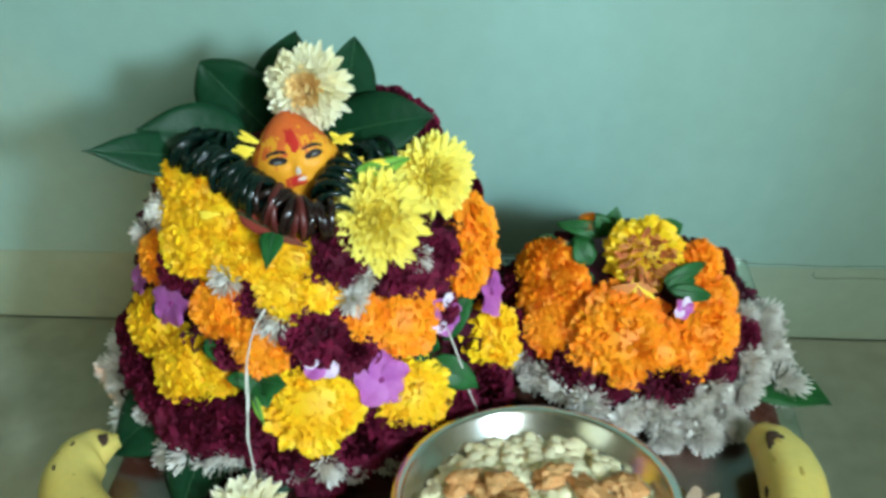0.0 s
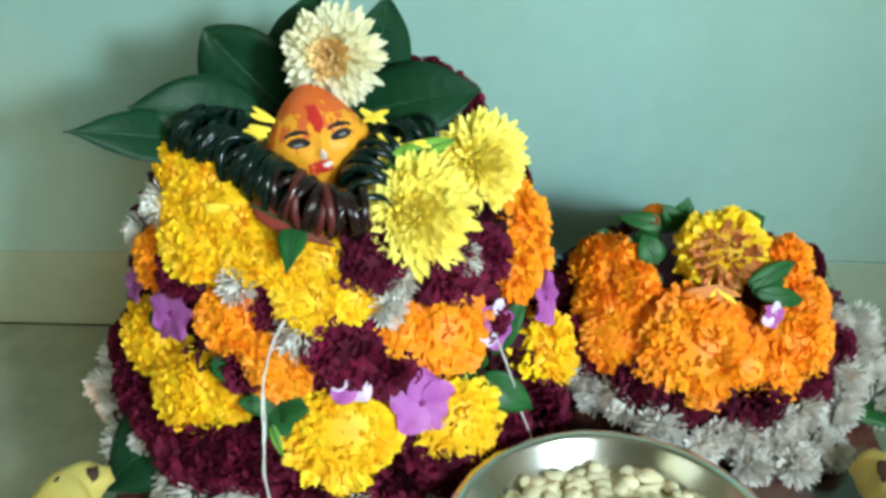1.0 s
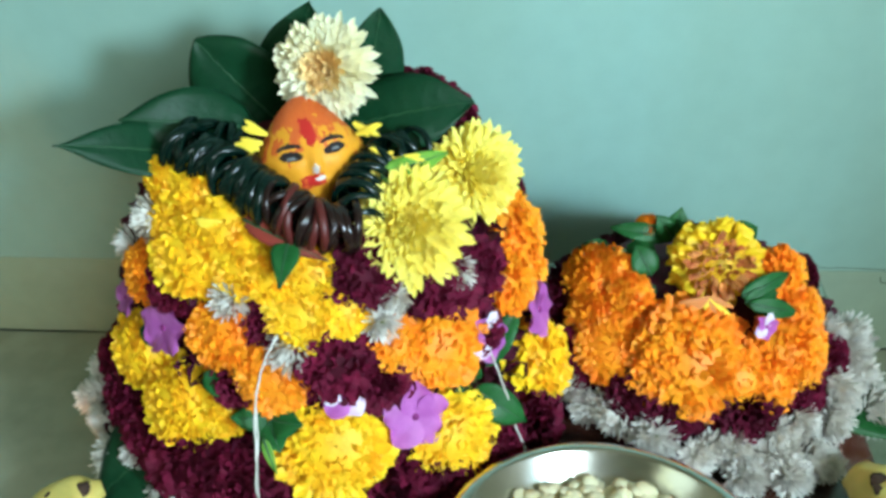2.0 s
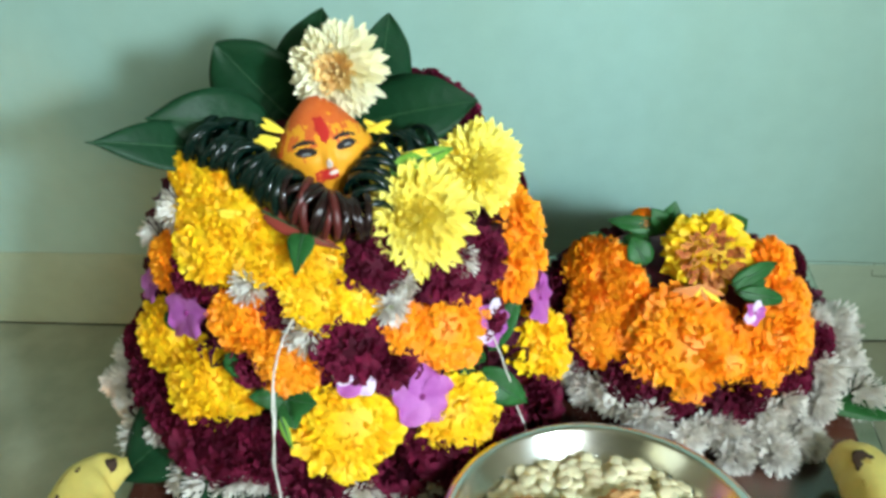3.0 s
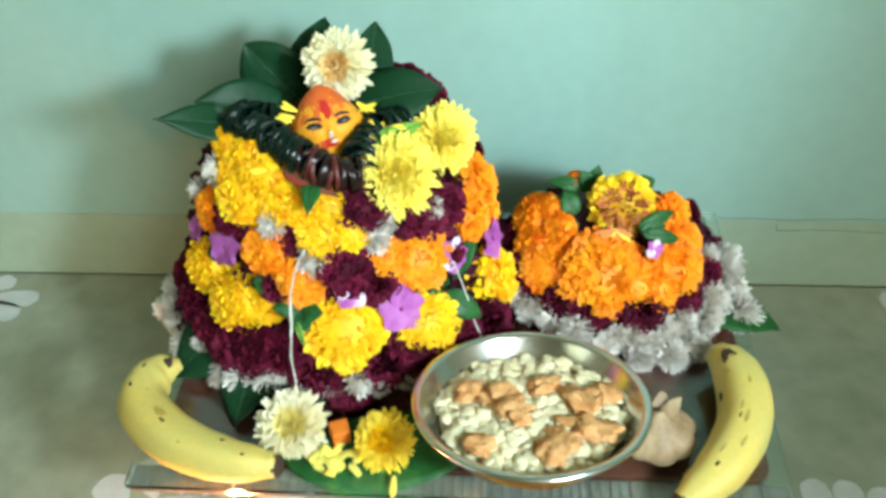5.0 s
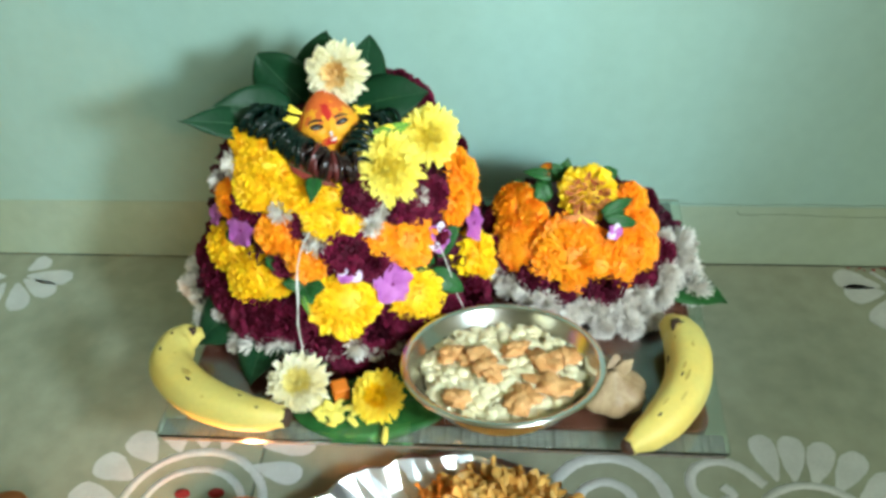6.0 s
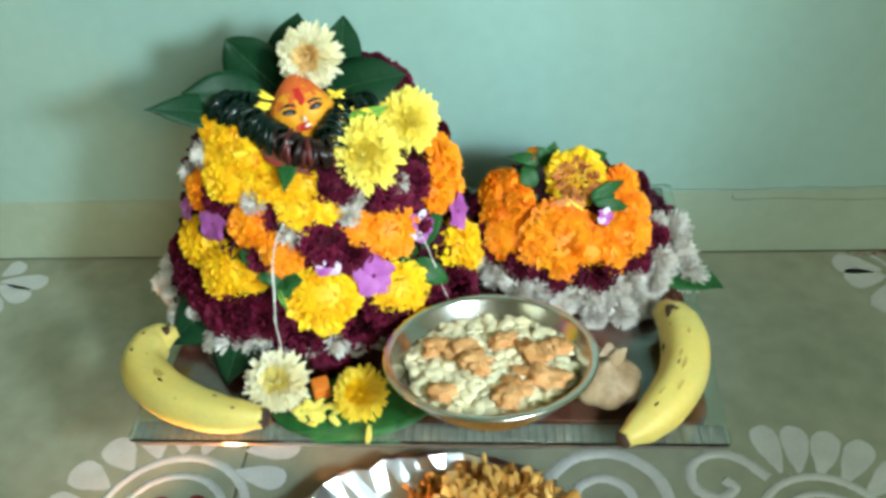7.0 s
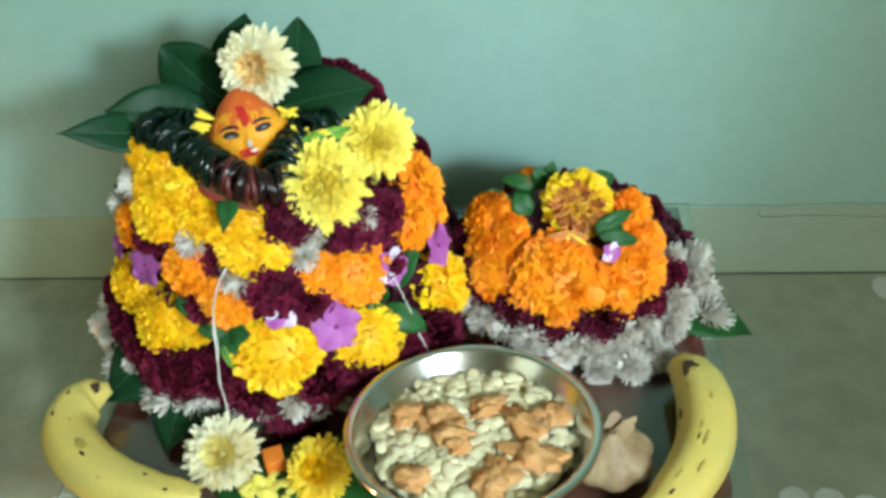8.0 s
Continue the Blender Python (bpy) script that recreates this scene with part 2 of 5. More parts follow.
def lathe(profile, n=48, wobble=0.0, seed=1):
    """A surface of revolution from (radius, height) pairs."""
    rng = random.Random(seed)
    verts, faces = [], []
    for r, z in profile:
        for i in range(n):
            a = 2 * math.pi * i / n
            k = 1 + wobble * rng.uniform(-1, 1)
            verts.append((r * k * math.cos(a), r * k * math.sin(a), z + wobble * 0.3 * r * rng.uniform(-1, 1)))
    for j in range(len(profile) - 1):
        for i in range(n):
            faces.append((j * n + i, j * n + (i + 1) % n, (j + 1) * n + (i + 1) % n, (j + 1) * n + i))
    return verts, faces


def tube(points, radii, n=12, squash=None):
    """A closed tube along points; squash(angle) shapes the section."""
    verts, faces = [], []
    pts = [Vector(p) for p in points]
    up = Vector((0, 0, 1))
    for j, p in enumerate(pts):
        d = (pts[min(j + 1, len(pts) - 1)] - pts[max(j - 1, 0)]).normalized()
        side = d.cross(up)
        side = side.normalized() if side.length > 1e-4 else Vector((1, 0, 0))
        top = side.cross(d).normalized()
        for i in range(n):
            a = 2 * math.pi * i / n
            r = radii[j] * (squash(a) if squash else 1.0)
            verts.append(p + side * (r * math.cos(a)) + top * (r * math.sin(a)))
    for j in range(len(pts) - 1):
        for i in range(n):
            faces.append((j * n + i, j * n + (i + 1) % n, (j + 1) * n + (i + 1) % n, (j + 1) * n + i))
    faces.append(tuple(range(n))[::-1])
    faces.append(tuple(range((len(pts) - 1) * n, len(pts) * n)))
    return verts, faces


def spline(points, n):
    """n points on a smooth curve through the given ones."""
    pts = [Vector(p) for p in points]
    pts = [pts[0] * 2 - pts[1]] + pts + [pts[-1] * 2 - pts[-2]]
    out = []
    for k in range(n):
        u = k / (n - 1) * (len(pts) - 3)
        i = min(int(u), len(pts) - 4)
        f = u - i
        a, b, c, d = pts[i:i + 4]
        out.append(0.5 * ((2 * b) + (c - a) * f + (2 * a - 5 * b + 4 * c - d) * f * f + (3 * b - a - 3 * c + d) * f ** 3))
    return out


def add_petal(verts, faces, base, d, side, length, width, curl, cup, ruffle, kind, rng, nx=2, ny=3):
    nrm = d.cross(side).normalized()
    k0 = len(verts)
    phase = rng.uniform(0, 6)
    for j in range(ny + 1):
        s = j / ny
        if kind == "fan":
            w = width * (0.35 + 0.65 * s ** 0.7) * (1.0 if j < ny else 0.78)
        elif kind == "strap":
            w = width * (0.40 + 0.60 * math.sin(math.pi * (0.12 + 0.5 * s))) * math.sqrt(max(0.0, 1 - max(0.0, (s - 0.78) / 0.30) ** 2))
        else:
            w = width * math.sin(math.pi * (0.08 + 0.80 * s ** 0.8)) ** 0.7
        for i in range(nx + 1):
            u = 2 * i / nx - 1
            tip = 1.0 - 0.12 * u * u * s + (rng.uniform(-0.10, 0.10) if kind == "fan" and j == ny else 0.0)
            verts.append(base + d * (length * s * tip) + side * (u * w)
                         + nrm * (curl * length * s * s + cup * width * u * u + ruffle * width * s * math.sin(phase + 3.1 * u)))
    for j in range(ny):
        for i in range(nx):
            a = k0 + j * (nx + 1) + i
            faces.append((a, a + 1, a + nx + 2, a + nx + 1))


def add_ball(verts, faces, c, rx, ry, rz, n=10, m=6, rot=None):
    k0 = len(verts)
    for j in range(m + 1):
        ph = math.pi * j / m
        for i in range(n):
            a = 2 * math.pi * i / n
            v = Vector((rx * math.sin(ph) * math.cos(a), ry * math.sin(ph) * math.sin(a), rz * math.cos(ph)))
            verts.append(c + (rot @ v if rot else v))
    for j in range(m):
        for i in range(n):
            faces.append((k0 + j * n + i, k0 + (j + 1) * n + i, k0 + (j + 1) * n + (i + 1) % n, k0 + j * n + (i + 1) % n))


def facing(p, direction, r, spin, flat=1.0):
    q = Vector(direction).to_track_quat("Z", "Y").to_matrix().to_4x4()
    return Matrix.Translation(p) @ q @ Matrix.Rotation(spin, 4, "Z") @ Matrix.Diagonal((r, r, r * flat, 1))


def pompon(seed, count, lo, hi, length, width, ruffle, kind, base_r=0.70, flat=0.75, core=0.83, lean=34):
    """Broad overlapping petals of a full double flower between two polar angles (degrees), of outer radius 1 and facing +z."""
    rng = random.Random(seed)
    verts, faces = [], []
    c0, c1 = math.cos(radians(lo)), math.cos(radians(hi))
    off = Vector((seed * 1.3, seed * 0.7, 0))
    for k in range(count):
        ct = c0 + (c1 - c0) * (k + 0.5) / count
        st = math.sqrt(max(0, 1 - ct * ct))
        a = k * 2.39996 + rng.uniform(-0.3, 0.3)
        d = Vector((st * math.cos(a), st * math.sin(a), ct))
        around = Vector((-math.sin(a), math.cos(a), 0))
        down = Vector((ct * math.cos(a), ct * math.sin(a), -st))
        swell = 1 + 0.13 * noise.noise(d * 1.7 + off)
        th = radians(lean + rng.uniform(-24, 24))
        way = (d * math.cos(th) + down * math.sin(th) + around * rng.uniform(-0.35, 0.35)).normalized()
        side = around + d * rng.uniform(-0.35, 0.35) + down * rng.uniform(-0.35, 0.35)
        side = (side - way * side.dot(way)).normalized()
        k0 = len(verts)
        add_petal(verts, faces, d * (base_r * swell), way, side, length * swell * rng.uniform(0.8, 1.15), width * rng.uniform(0.75, 1.2), rng.uniform(-0.2, 0.35), rng.uniform(-0.3, 0.15), ruffle, kind, rng, 4, 3)
        for i in range(k0, len(verts)):
            verts[i].z *= flat
    add_ball(verts, faces, Vector((0, 0, 0)), core, core, core * flat, 16, 10)
    return verts, faces


def daisy(seed, rings, kind="strap"):
    """Rings of strap petals, each (count, elevation in degrees, length, width, root radius, root height), facing +z."""
    rng = random.Random(seed)
    verts, faces = [], []
    for count, elev, L, W, r0, z0 in rings:
        off = rng.uniform(0, 6)
        for k in range(count):
            a = off + 2 * math.pi * k / count + rng.uniform(-0.1, 0.1)
            e = radians(elev + rng.uniform(-13, 13))
            out = Vector((math.cos(a), math.sin(a), 0))
            d = out * math.cos(e) + Vector((0, 0, math.sin(e)))
            side = Vector((-math.sin(a), math.cos(a), 0))
            side = (side + Vector((0, 0, rng.uniform(-0.3, 0.3)))).normalized()
            add_petal(verts, faces, out * r0 + Vector((0, 0, z0)), d, side, L * rng.uniform(0.85, 1.1), W, rng.uniform(0.05, 0.35), 0.20, 0.12, kind, rng, 2, 6)
    return verts, faces


CACHE = {}


def cached(key, maker):
    if key not in CACHE:
        CACHE[key] = maker()
    return CACHE[key]


def flower(name, m, label, category, group, parts):
    """A flower: an Empty at its heart that carries its parts (name, mesh, label)."""
    ob = new(name)
    ob.empty_display_size = 0.01
    ob.matrix_basis = m
    tagged(ob, label, category, group)
    for pname, mesh, plabel in parts:
        put(pname, mesh, ob, plabel)
    return ob

# ---- the room ----
WALL_Y = 0.645


def slab(name, lo, hi, mat, label, category, bevel=0.0):
    c = [(a + b) / 2 for a, b in zip(lo, hi)]
    ob = part(name, box(*[b - a for a, b in zip(lo, hi)], bevel=bevel), mat, smooth=False)
    ob.location = c
    return tagged(ob, label, category, kind="structure")


def wall_with_opening(name, plane, fixed, thick, a0, a1, z1, hole, mat, label):
    """A wall across x (plane 'y') or across y (plane 'x') with one opening (a_lo, a_hi, z_lo, z_hi) through it."""
    bm = bmesh.new()
    h0, h1, hz0, hz1 = hole
    for lo, hi, zl, zh in ((a0, h0, 0, z1), (h1, a1, 0, z1), (h0, h1, 0, hz0), (h0, h1, hz1, z1)):
        c = ((lo + hi) / 2, fixed, (zl + zh) / 2) if plane == "y" else (fixed, (lo + hi) / 2, (zl + zh) / 2)
        s = (hi - lo, thick, zh - zl) if plane == "y" else (thick, hi - lo, zh - zl)
        bmesh.ops.create_cube(bm, size=1.0, matrix=Matrix.Translation(c) @ Matrix.Diagonal((*s, 1)))
    return tagged(part(name, bm, mat, smooth=False), label, "wall", kind="structure")


wall_north = slab("wall_north", (-2.0, WALL_Y, 0.0), (2.6, WALL_Y + 0.15, 2.7), WALL, "mint green painted plaster wall with small dents", "wall")
# unseen walls behind and beside the camera, with openings added for the fill lamps
wall_with_opening("wall_south", "y", -2.475, 0.15, -2.0, 2.6, 2.7, (1.02, 2.14, 1.10, 2.62), PLASTER, "unseen plain plastered wall with a tall opening")
wall_with_opening("wall_west", "x", -2.075, 0.15, -2.4, WALL_Y, 2.7, (-1.55, -0.45, 0.95, 2.05), PLASTER, "unseen plain plastered wall with a square opening")
slab("wall_east", (2.6, -2.4, 0.0), (2.75, WALL_Y, 2.7), PLASTER, "plain plastered wall", "wall")
slab("ceiling", (-2.15, -2.55, 2.7), (2.75, WALL_Y + 0.15, 2.85), PLASTER, "plain white plastered ceiling", "ceiling")
slab("skirting", (-2.0, WALL_Y - 0.0012, 0.0), (2.6, WALL_Y, 0.076), SKIRT, "low painted skirting along the foot of the wall", "skirting", 0.0005)

floor = slab("floor", (-2.15, -2.55, -0.12), (2.75, WALL_Y + 0.15, -0.011), GROUT, "polished greenish grey stone tile floor", "floor")
tile_mesh = None
for ix in range(-4, 5):
    for iy in range(0, 6):
        x0, y1 = -0.107 + 0.6 * ix, WALL_Y - 0.0014 - 0.6 * iy
        if tile_mesh is None:
            tile_mesh = part("tile", box(0.598, 0.598, 0.010, 0.0006, 1), FLOOR, floor, smooth=False)
            tile = tile_mesh
        else:
            tile = put("tile", tile_mesh.data, floor)
        tile.location = (x0 + 0.3, y1 - 0.3, -0.005)
        tile.matrix_parent_inverse = floor.matrix_basis.inverted()

# small dents and nail holes in the wall
for x, z, r in ((0.258, 0.256, 0.0028), (0.300, 0.223, 0.0016), (0.115, 0.235, 0.0010), (0.185, 0.208, 0.0009), (-0.245, 0.205, 0.0012), (0.03, 0.30, 0.0010)):
    v, f = [], []
    add_ball(v, f, Vector((0, 0, 0)), r, 0.0009, r * 1.5, 10, 6)
    put("dent", as_mesh("dent", v, f, SKIRT), wall_north, "small dark dent").matrix_world = Matrix.Translation((x, WALL_Y, z))

# hairline cracks; the line above the skirting also draws the shade of its top edge
rng = random.Random(21)
for pts in ([(0.262, 0.0790), (0.30, 0.0784), (0.34, 0.0778), (0.40, 0.0788), (0.47, 0.0779), (0.56, 0.0786)], [(0.333, 0.0775), (0.3325, 0.0700), (0.334, 0.0660)], [(0.334, 0.0660), (0.39, 0.0668), (0.44, 0.064), (0.50, 0.0655)]):
    c = [p + Vector((0, 0, rng.uniform(-1, 1) * 0.0005)) for p in spline([(x, WALL_Y - (0.0001 if z > 0.0762 else 0.0013), z) for x, z in pts], 24)]
    put("crack", as_mesh("crack", *tube(c, [0.0003 + 0.0002 * rng.random() for _ in c], 5), CRACK_SHADE), wall_north, "thin dark line for hairline cracks and the skirting's edge shade").matrix_parent_inverse = wall_north.matrix_basis.inverted()

# ---- the raised glass shelf: glass plate, lacquered board and foot ----
TOP = 0.120
stand = new("low_stand")
stand.location = (0.055, 0.45, 0)
tagged(stand, "low lacquered wooden stand topped with a clear glass plate", "stand")


def under(ob, parent):
    ob.parent = parent
    ob.matrix_parent_inverse = parent.matrix_basis.inverted()
    return ob


def rounded_board(x0, x1, y0, y1, z0, z1, r, mat, name, bevel=0.0015):
    bm = bmesh.new()
    ring = []
    for cx, cy, a0 in ((x1 - r, y1 - r, 0), (x0 + r, y1 - r, 90), (x0 + r, y0 + r, 180), (x1 - r, y0 + r, 270)):
        for k in range(7):
            a = radians(a0 + 15 * k)
            ring.append(bm.verts.new((cx + r * math.cos(a), cy + r * math.sin(a), z0)))
    face = bm.faces.new(ring)
    up = bmesh.ops.extrude_face_region(bm, geom=[face])
    bmesh.ops.translate(bm, verts=[g for g in up["geom"] if isinstance(g, bmesh.types.BMVert)], vec=(0, 0, z1 - z0))
    bmesh.ops.recalc_face_normals(bm, faces=bm.faces[:])
    if bevel:
        edges = [e for e in bm.edges if abs(e.verts[0].co.z - e.verts[1].co.z) < 1e-6]
        bmesh.ops.bevel(bm, geom=edges, offset=bevel, segments=2, profile=0.5, affect="EDGES")
    return part(name, bm, mat, smooth=False)


glass = under(rounded_board(-0.148, 0.262, 0.306, 0.597, TOP - 0.0036, TOP, 0.003, GLASS, "glass_plate", 0.0008), stand)
glass["label"] = "clear glass plate with greenish edges"
glass.visible_shadow = False
under(rounded_board(-0.138, 0.252, 0.326, 0.552, TOP - 0.0145, TOP - 0.0040, 0.014, WOOD, "wooden_top"), stand)["label"] = "dark red lacquered board with rounded corners"
# added strip and ribs, coloured like the ticked reflections in the glass overhang
strip = under(rounded_board(-0.146, 0.260, 0.3075, 0.3245, TOP - 0.0085, TOP - 0.0046, 0.002, REFLECTION_TONE, "edging_strip", 0.0006), stand)
strip["label"] = "added ribbed strip that stands in for reflections in the front of the glass"
rib_mesh = None
for k in range(66):
    if rib_mesh is None:
        rib_mesh = part("rib", box(0.0030, 0.0150, 0.0016, 0.0005, 1), REFLECTION_TONE, strip).data
        rib = strip.children[0]
    else:
        rib = put("rib", rib_mesh, strip)
    rib.scale = (0.7 + 0.5 * math.sin(k * 2.3) ** 2, 1.0, 0.55 + 0.4 * math.sin(k * 1.7) ** 2)
    rib.location = (-0.140 + 0.006 * k, 0.316, TOP - 0.0047)
# added slab: gives the glass its grey green reflected tone along the back
under(rounded_board(0.02, 0.2545, 0.554, 0.596, TOP - 0.022, TOP - 0.0040, 0.003, BACK_TINT, "back_rail"), stand)["label"] = "added grey green slab that tints the back of the glass"
under(rounded_board(-0.05, 0.15, 0.392, 0.54, 0.0, TOP - 0.015, 0.01, WOOD, "wooden_foot"), stand)

# ---- white powder drawings on the floor ----


def powder_petal(parent, root, tip, width, mat=POWDER):
    a, b = Vector((*root, 0)), Vector((*tip, 0))
    d = b - a
    s = Vector((-d.y, d.x, 0)).normalized()
    bm = bmesh.new()
    rng = random.Random(int(root[0] * 9000) + int(tip[1] * 7000))
    ring = []
    n = 26
    for k in range(n):
        u = 2 * math.pi * k / n
        along = 0.5 - 0.5 * math.cos(u)
        w = width * math.sin(u) * (0.28 + 0.72 * along ** 1.1) * 0.62
        p = a + d * along + s * w + Vector((rng.uniform(-1, 1), rng.uniform(-1, 1), 0)) * 0.0006
        ring.append(bm.verts.new((p.x, p.y, 0.0002)))
    face = bm.faces.new(ring)
    g = bmesh.ops.inset_individual(bm, faces=[face], thickness=0.002, depth=0.0011)
    bmesh.ops.recalc_face_normals(bm, faces=bm.faces[:])
    under(part("powder_petal", bm, mat), parent)


def powder_ribbon(parent, pts, width, mat=POWDER):
    c = spline([(*p, 0) for p in pts], 10 * len(pts))
    rng = random.Random(len(pts))
    verts, faces = [], []
    for j, p in enumerate(c):
        d = (c[min(j + 1, len(c) - 1)] - c[max(j - 1, 0)]).normalized()
        s = Vector((-d.y, d.x, 0))
        for u, z in ((-0.5, 0.0002), (-0.28, 0.0012), (0.28, 0.0012), (0.5, 0.0002)):
            q = p + s * (width * u) + s * rng.uniform(-0.0005, 0.0005)
            verts.append((q.x, q.y, z))
    for j in range(len(c) - 1):
        for i in range(3):
            faces.append((j * 4 + i, j * 4 + i + 1, j * 4 + i + 5, j * 4 + i + 4))
    under(put("powder_line", as_mesh("powder_line", verts, faces, mat)), parent)


def arc(cx, cy, r, a0, a1, n=7):
    return [(cx + r * math.cos(radians(a0 + (a1 - a0) * k / (n - 1))), cy + r * math.sin(radians(a0 + (a1 - a0) * k / (n - 1)))) for k in range(n)]


def rangoli(x, y, label):
    ob = new("rangoli")
    ob.location = (x, y, 0)
    return tagged(ob, label, "rangoli", "powder drawings on the floor")


right = rangoli(0.34, 0.33, "white powder floor drawing of petals above a curling stem")
for root, tip in (((0.329, 0.371), (0.321, 0.418)), ((0.343, 0.370), (0.348, 0.418)), ((0.358, 0.367), (0.375, 0.412)), ((0.374, 0.361), (0.402, 0.402)), ((0.388, 0.350), (0.425, 0.380)), ((0.398, 0.335), (0.442, 0.350))):
    powder_petal(right, root, tip, 0.026)
powder_ribbon(right, arc(0.352, 0.318, 0.050, 30, 150), 0.007)
powder_ribbon(right, arc(0.352, 0.318, 0.034, 20, 160), 0.006)
powder_ribbon(right, [(0.318, 0.366), (0.300, 0.384), (0.280, 0.389), (0.261, 0.378), (0.259, 0.358), (0.275, 0.347), (0.290, 0.356), (0.284, 0.364)], 0.0085)
middle = rangoli(0.19, 0.34, "white powder floor drawing of a spiral under the stand")
powder_ribbon(middle, arc(0.190, 0.340, 0.049, -60, 210), 0.010)
powder_ribbon(middle, arc(0.188, 0.340, 0.024, -60, 240), 0.008)
left = rangoli(-0.155, 0.33, "white powder floor drawing of petals round two rings")
powder_ribbon(left, arc(-0.155, 0.318, 0.062, 10, 190, 9), 0.0075)
powder_ribbon(left, arc(-0.155, 0.318, 0.044, 10, 190, 9), 0.0065)
for a in (172, 152, 132, 113, 96, 80):
    c, s = math.cos(radians(a)), math.sin(radians(a))
    powder_petal(left, (-0.155 + 0.066 * c, 0.318 + 0.066 * s), (-0.155 + 0.110 * c, 0.318 + 0.106 * s), 0.032)
for root, tip in (((-0.108, 0.388), (-0.062, 0.392)), ((-0.112, 0.368), (-0.068, 0.358))):
    powder_petal(left, root, tip, 0.026)
for k, (x, y) in enumerate(((-0.166, 0.336), (-0.137, 0.338))):
    v, f = [], []
    add_ball(v, f, Vector((x, y, 0.001)), 0.007, 0.005, 0.002, 12, 6)
    under(put("kumkum_spot", as_mesh("kumkum_spot", v, f, RED_POWDER), None, "red powder spot"), left)
far_right = rangoli(0.492, 0.608, "white powder flower drawn on the floor near the wall")
for root, tip in (((0.480, 0.612), (0.437, 0.627)), ((0.482, 0.604), (0.442, 0.600)), ((0.488, 0.596), (0.464, 0.553)), ((0.498, 0.595), (0.51, 0.552)), ((0.507, 0.604), (0.548, 0.595))):
    powder_petal(far_right, root, tip, 0.034)
powder_ribbon(far_right, [(0.476, 0.634), (0.486, 0.622), (0.492, 0.612)], 0.004)
far_left = rangoli(-0.438, 0.605, "white powder flower drawn on the floor near the wall")
for root, tip in (((-0.428, 0.606), (-0.374, 0.603)), ((-0.428, 0.600), (-0.385, 0.578)), ((-0.433, 0.594), (-0.412, 0.552)), ((-0.446, 0.594), (-0.455, 0.552)), ((-0.450, 0.604), (-0.495, 0.6)), ((-0.43, 0.615), (-0.412, 0.634))):
    powder_petal(far_left, root, tip, 0.028)
for c, holder in (((0.533, 0.618), far_right), ((-0.482, 0.613), far_left)):
    v, f = [], []
    add_ball(v, f, Vector((*c, 0.001)), 0.012, 0.010, 0.004, 14, 6)
    under(put("flower_eye", as_mesh("flower_eye", v, f, DARK_POWDER), None, "dark powder centre"), holder)
v, f = [], []
rng = random.Random(12)
for k in range(26):
    x = rng.gauss(0.51, 0.03)
    add_ball(v, f, Vector((x, WALL_Y - 0.005 - abs(rng.gauss(0, 0.003)), 0.0006)), rng.uniform(0.0008, 0.002), 0.0012, 0.0006, 6, 4)
tagged(put("spilled_kumkum", as_mesh("spilled_kumkum", v, f, RED_POWDER)), "spilled red powder along the foot of the wall", "powder", kind="stuff")

# ---- the two flower mounds ----
# each flower: x, y, z of its heart and its radius
YELLOW = [
    (-0.0905, 0.456, 0.2750, 0.0095),
    (-0.063, 0.437, 0.262, 0.015), (-0.084, 0.446, 0.258, 0.014), (-0.040, 0.424, 0.247, 0.012),
    (-0.077, 0.448, 0.273, 0.012), (-0.076, 0.436, 0.25, 0.018), (-0.053, 0.426, 0.25, 0.012), (-0.024, 0.424, 0.248, 0.012),
    (-0.028, 0.418, 0.232, 0.015), (-0.01, 0.42, 0.232, 0.012), (-0.113, 0.434, 0.193, 0.015), (-0.087, 0.412, 0.182, 0.019),
    (-0.067, 0.403, 0.185, 0.011), (-0.018, 0.399, 0.168, 0.024), (0.033, 0.416, 0.159, 0.021), (0.077, 0.471, 0.154, 0.019),
]
ORANGE = [
    (0.066, 0.494, 0.200, 0.015), (-0.1045, 0.450, 0.2290, 0.0105), (-0.1000, 0.444, 0.2200, 0.0105),
    (-0.103, 0.445, 0.232, 0.013), (-0.062, 0.417, 0.22, 0.016), (-0.042, 0.407, 0.205, 0.016), (0.011, 0.42, 0.212, 0.012),
    (0.03, 0.431, 0.203, 0.018), (0.062, 0.5, 0.217, 0.018), (0.059, 0.472, 0.208, 0.016),
]
PILE_ORANGE = [
    (0.153, 0.464, 0.162, 0.031), (0.108, 0.511, 0.175, 0.019), (0.117, 0.475, 0.16, 0.02), (0.205, 0.47, 0.163, 0.022),
    (0.204, 0.501, 0.189, 0.015), (0.213, 0.487, 0.175, 0.014), (0.136, 0.526, 0.2, 0.008), (0.125, 0.49, 0.182, 0.013),
    (0.177, 0.455, 0.16, 0.018), (0.108, 0.492, 0.168, 0.015), (0.118, 0.505, 0.190, 0.010), (0.213, 0.478, 0.160, 0.015), (0.132, 0.468, 0.158, 0.016), (0.193, 0.456, 0.158, 0.016),
]
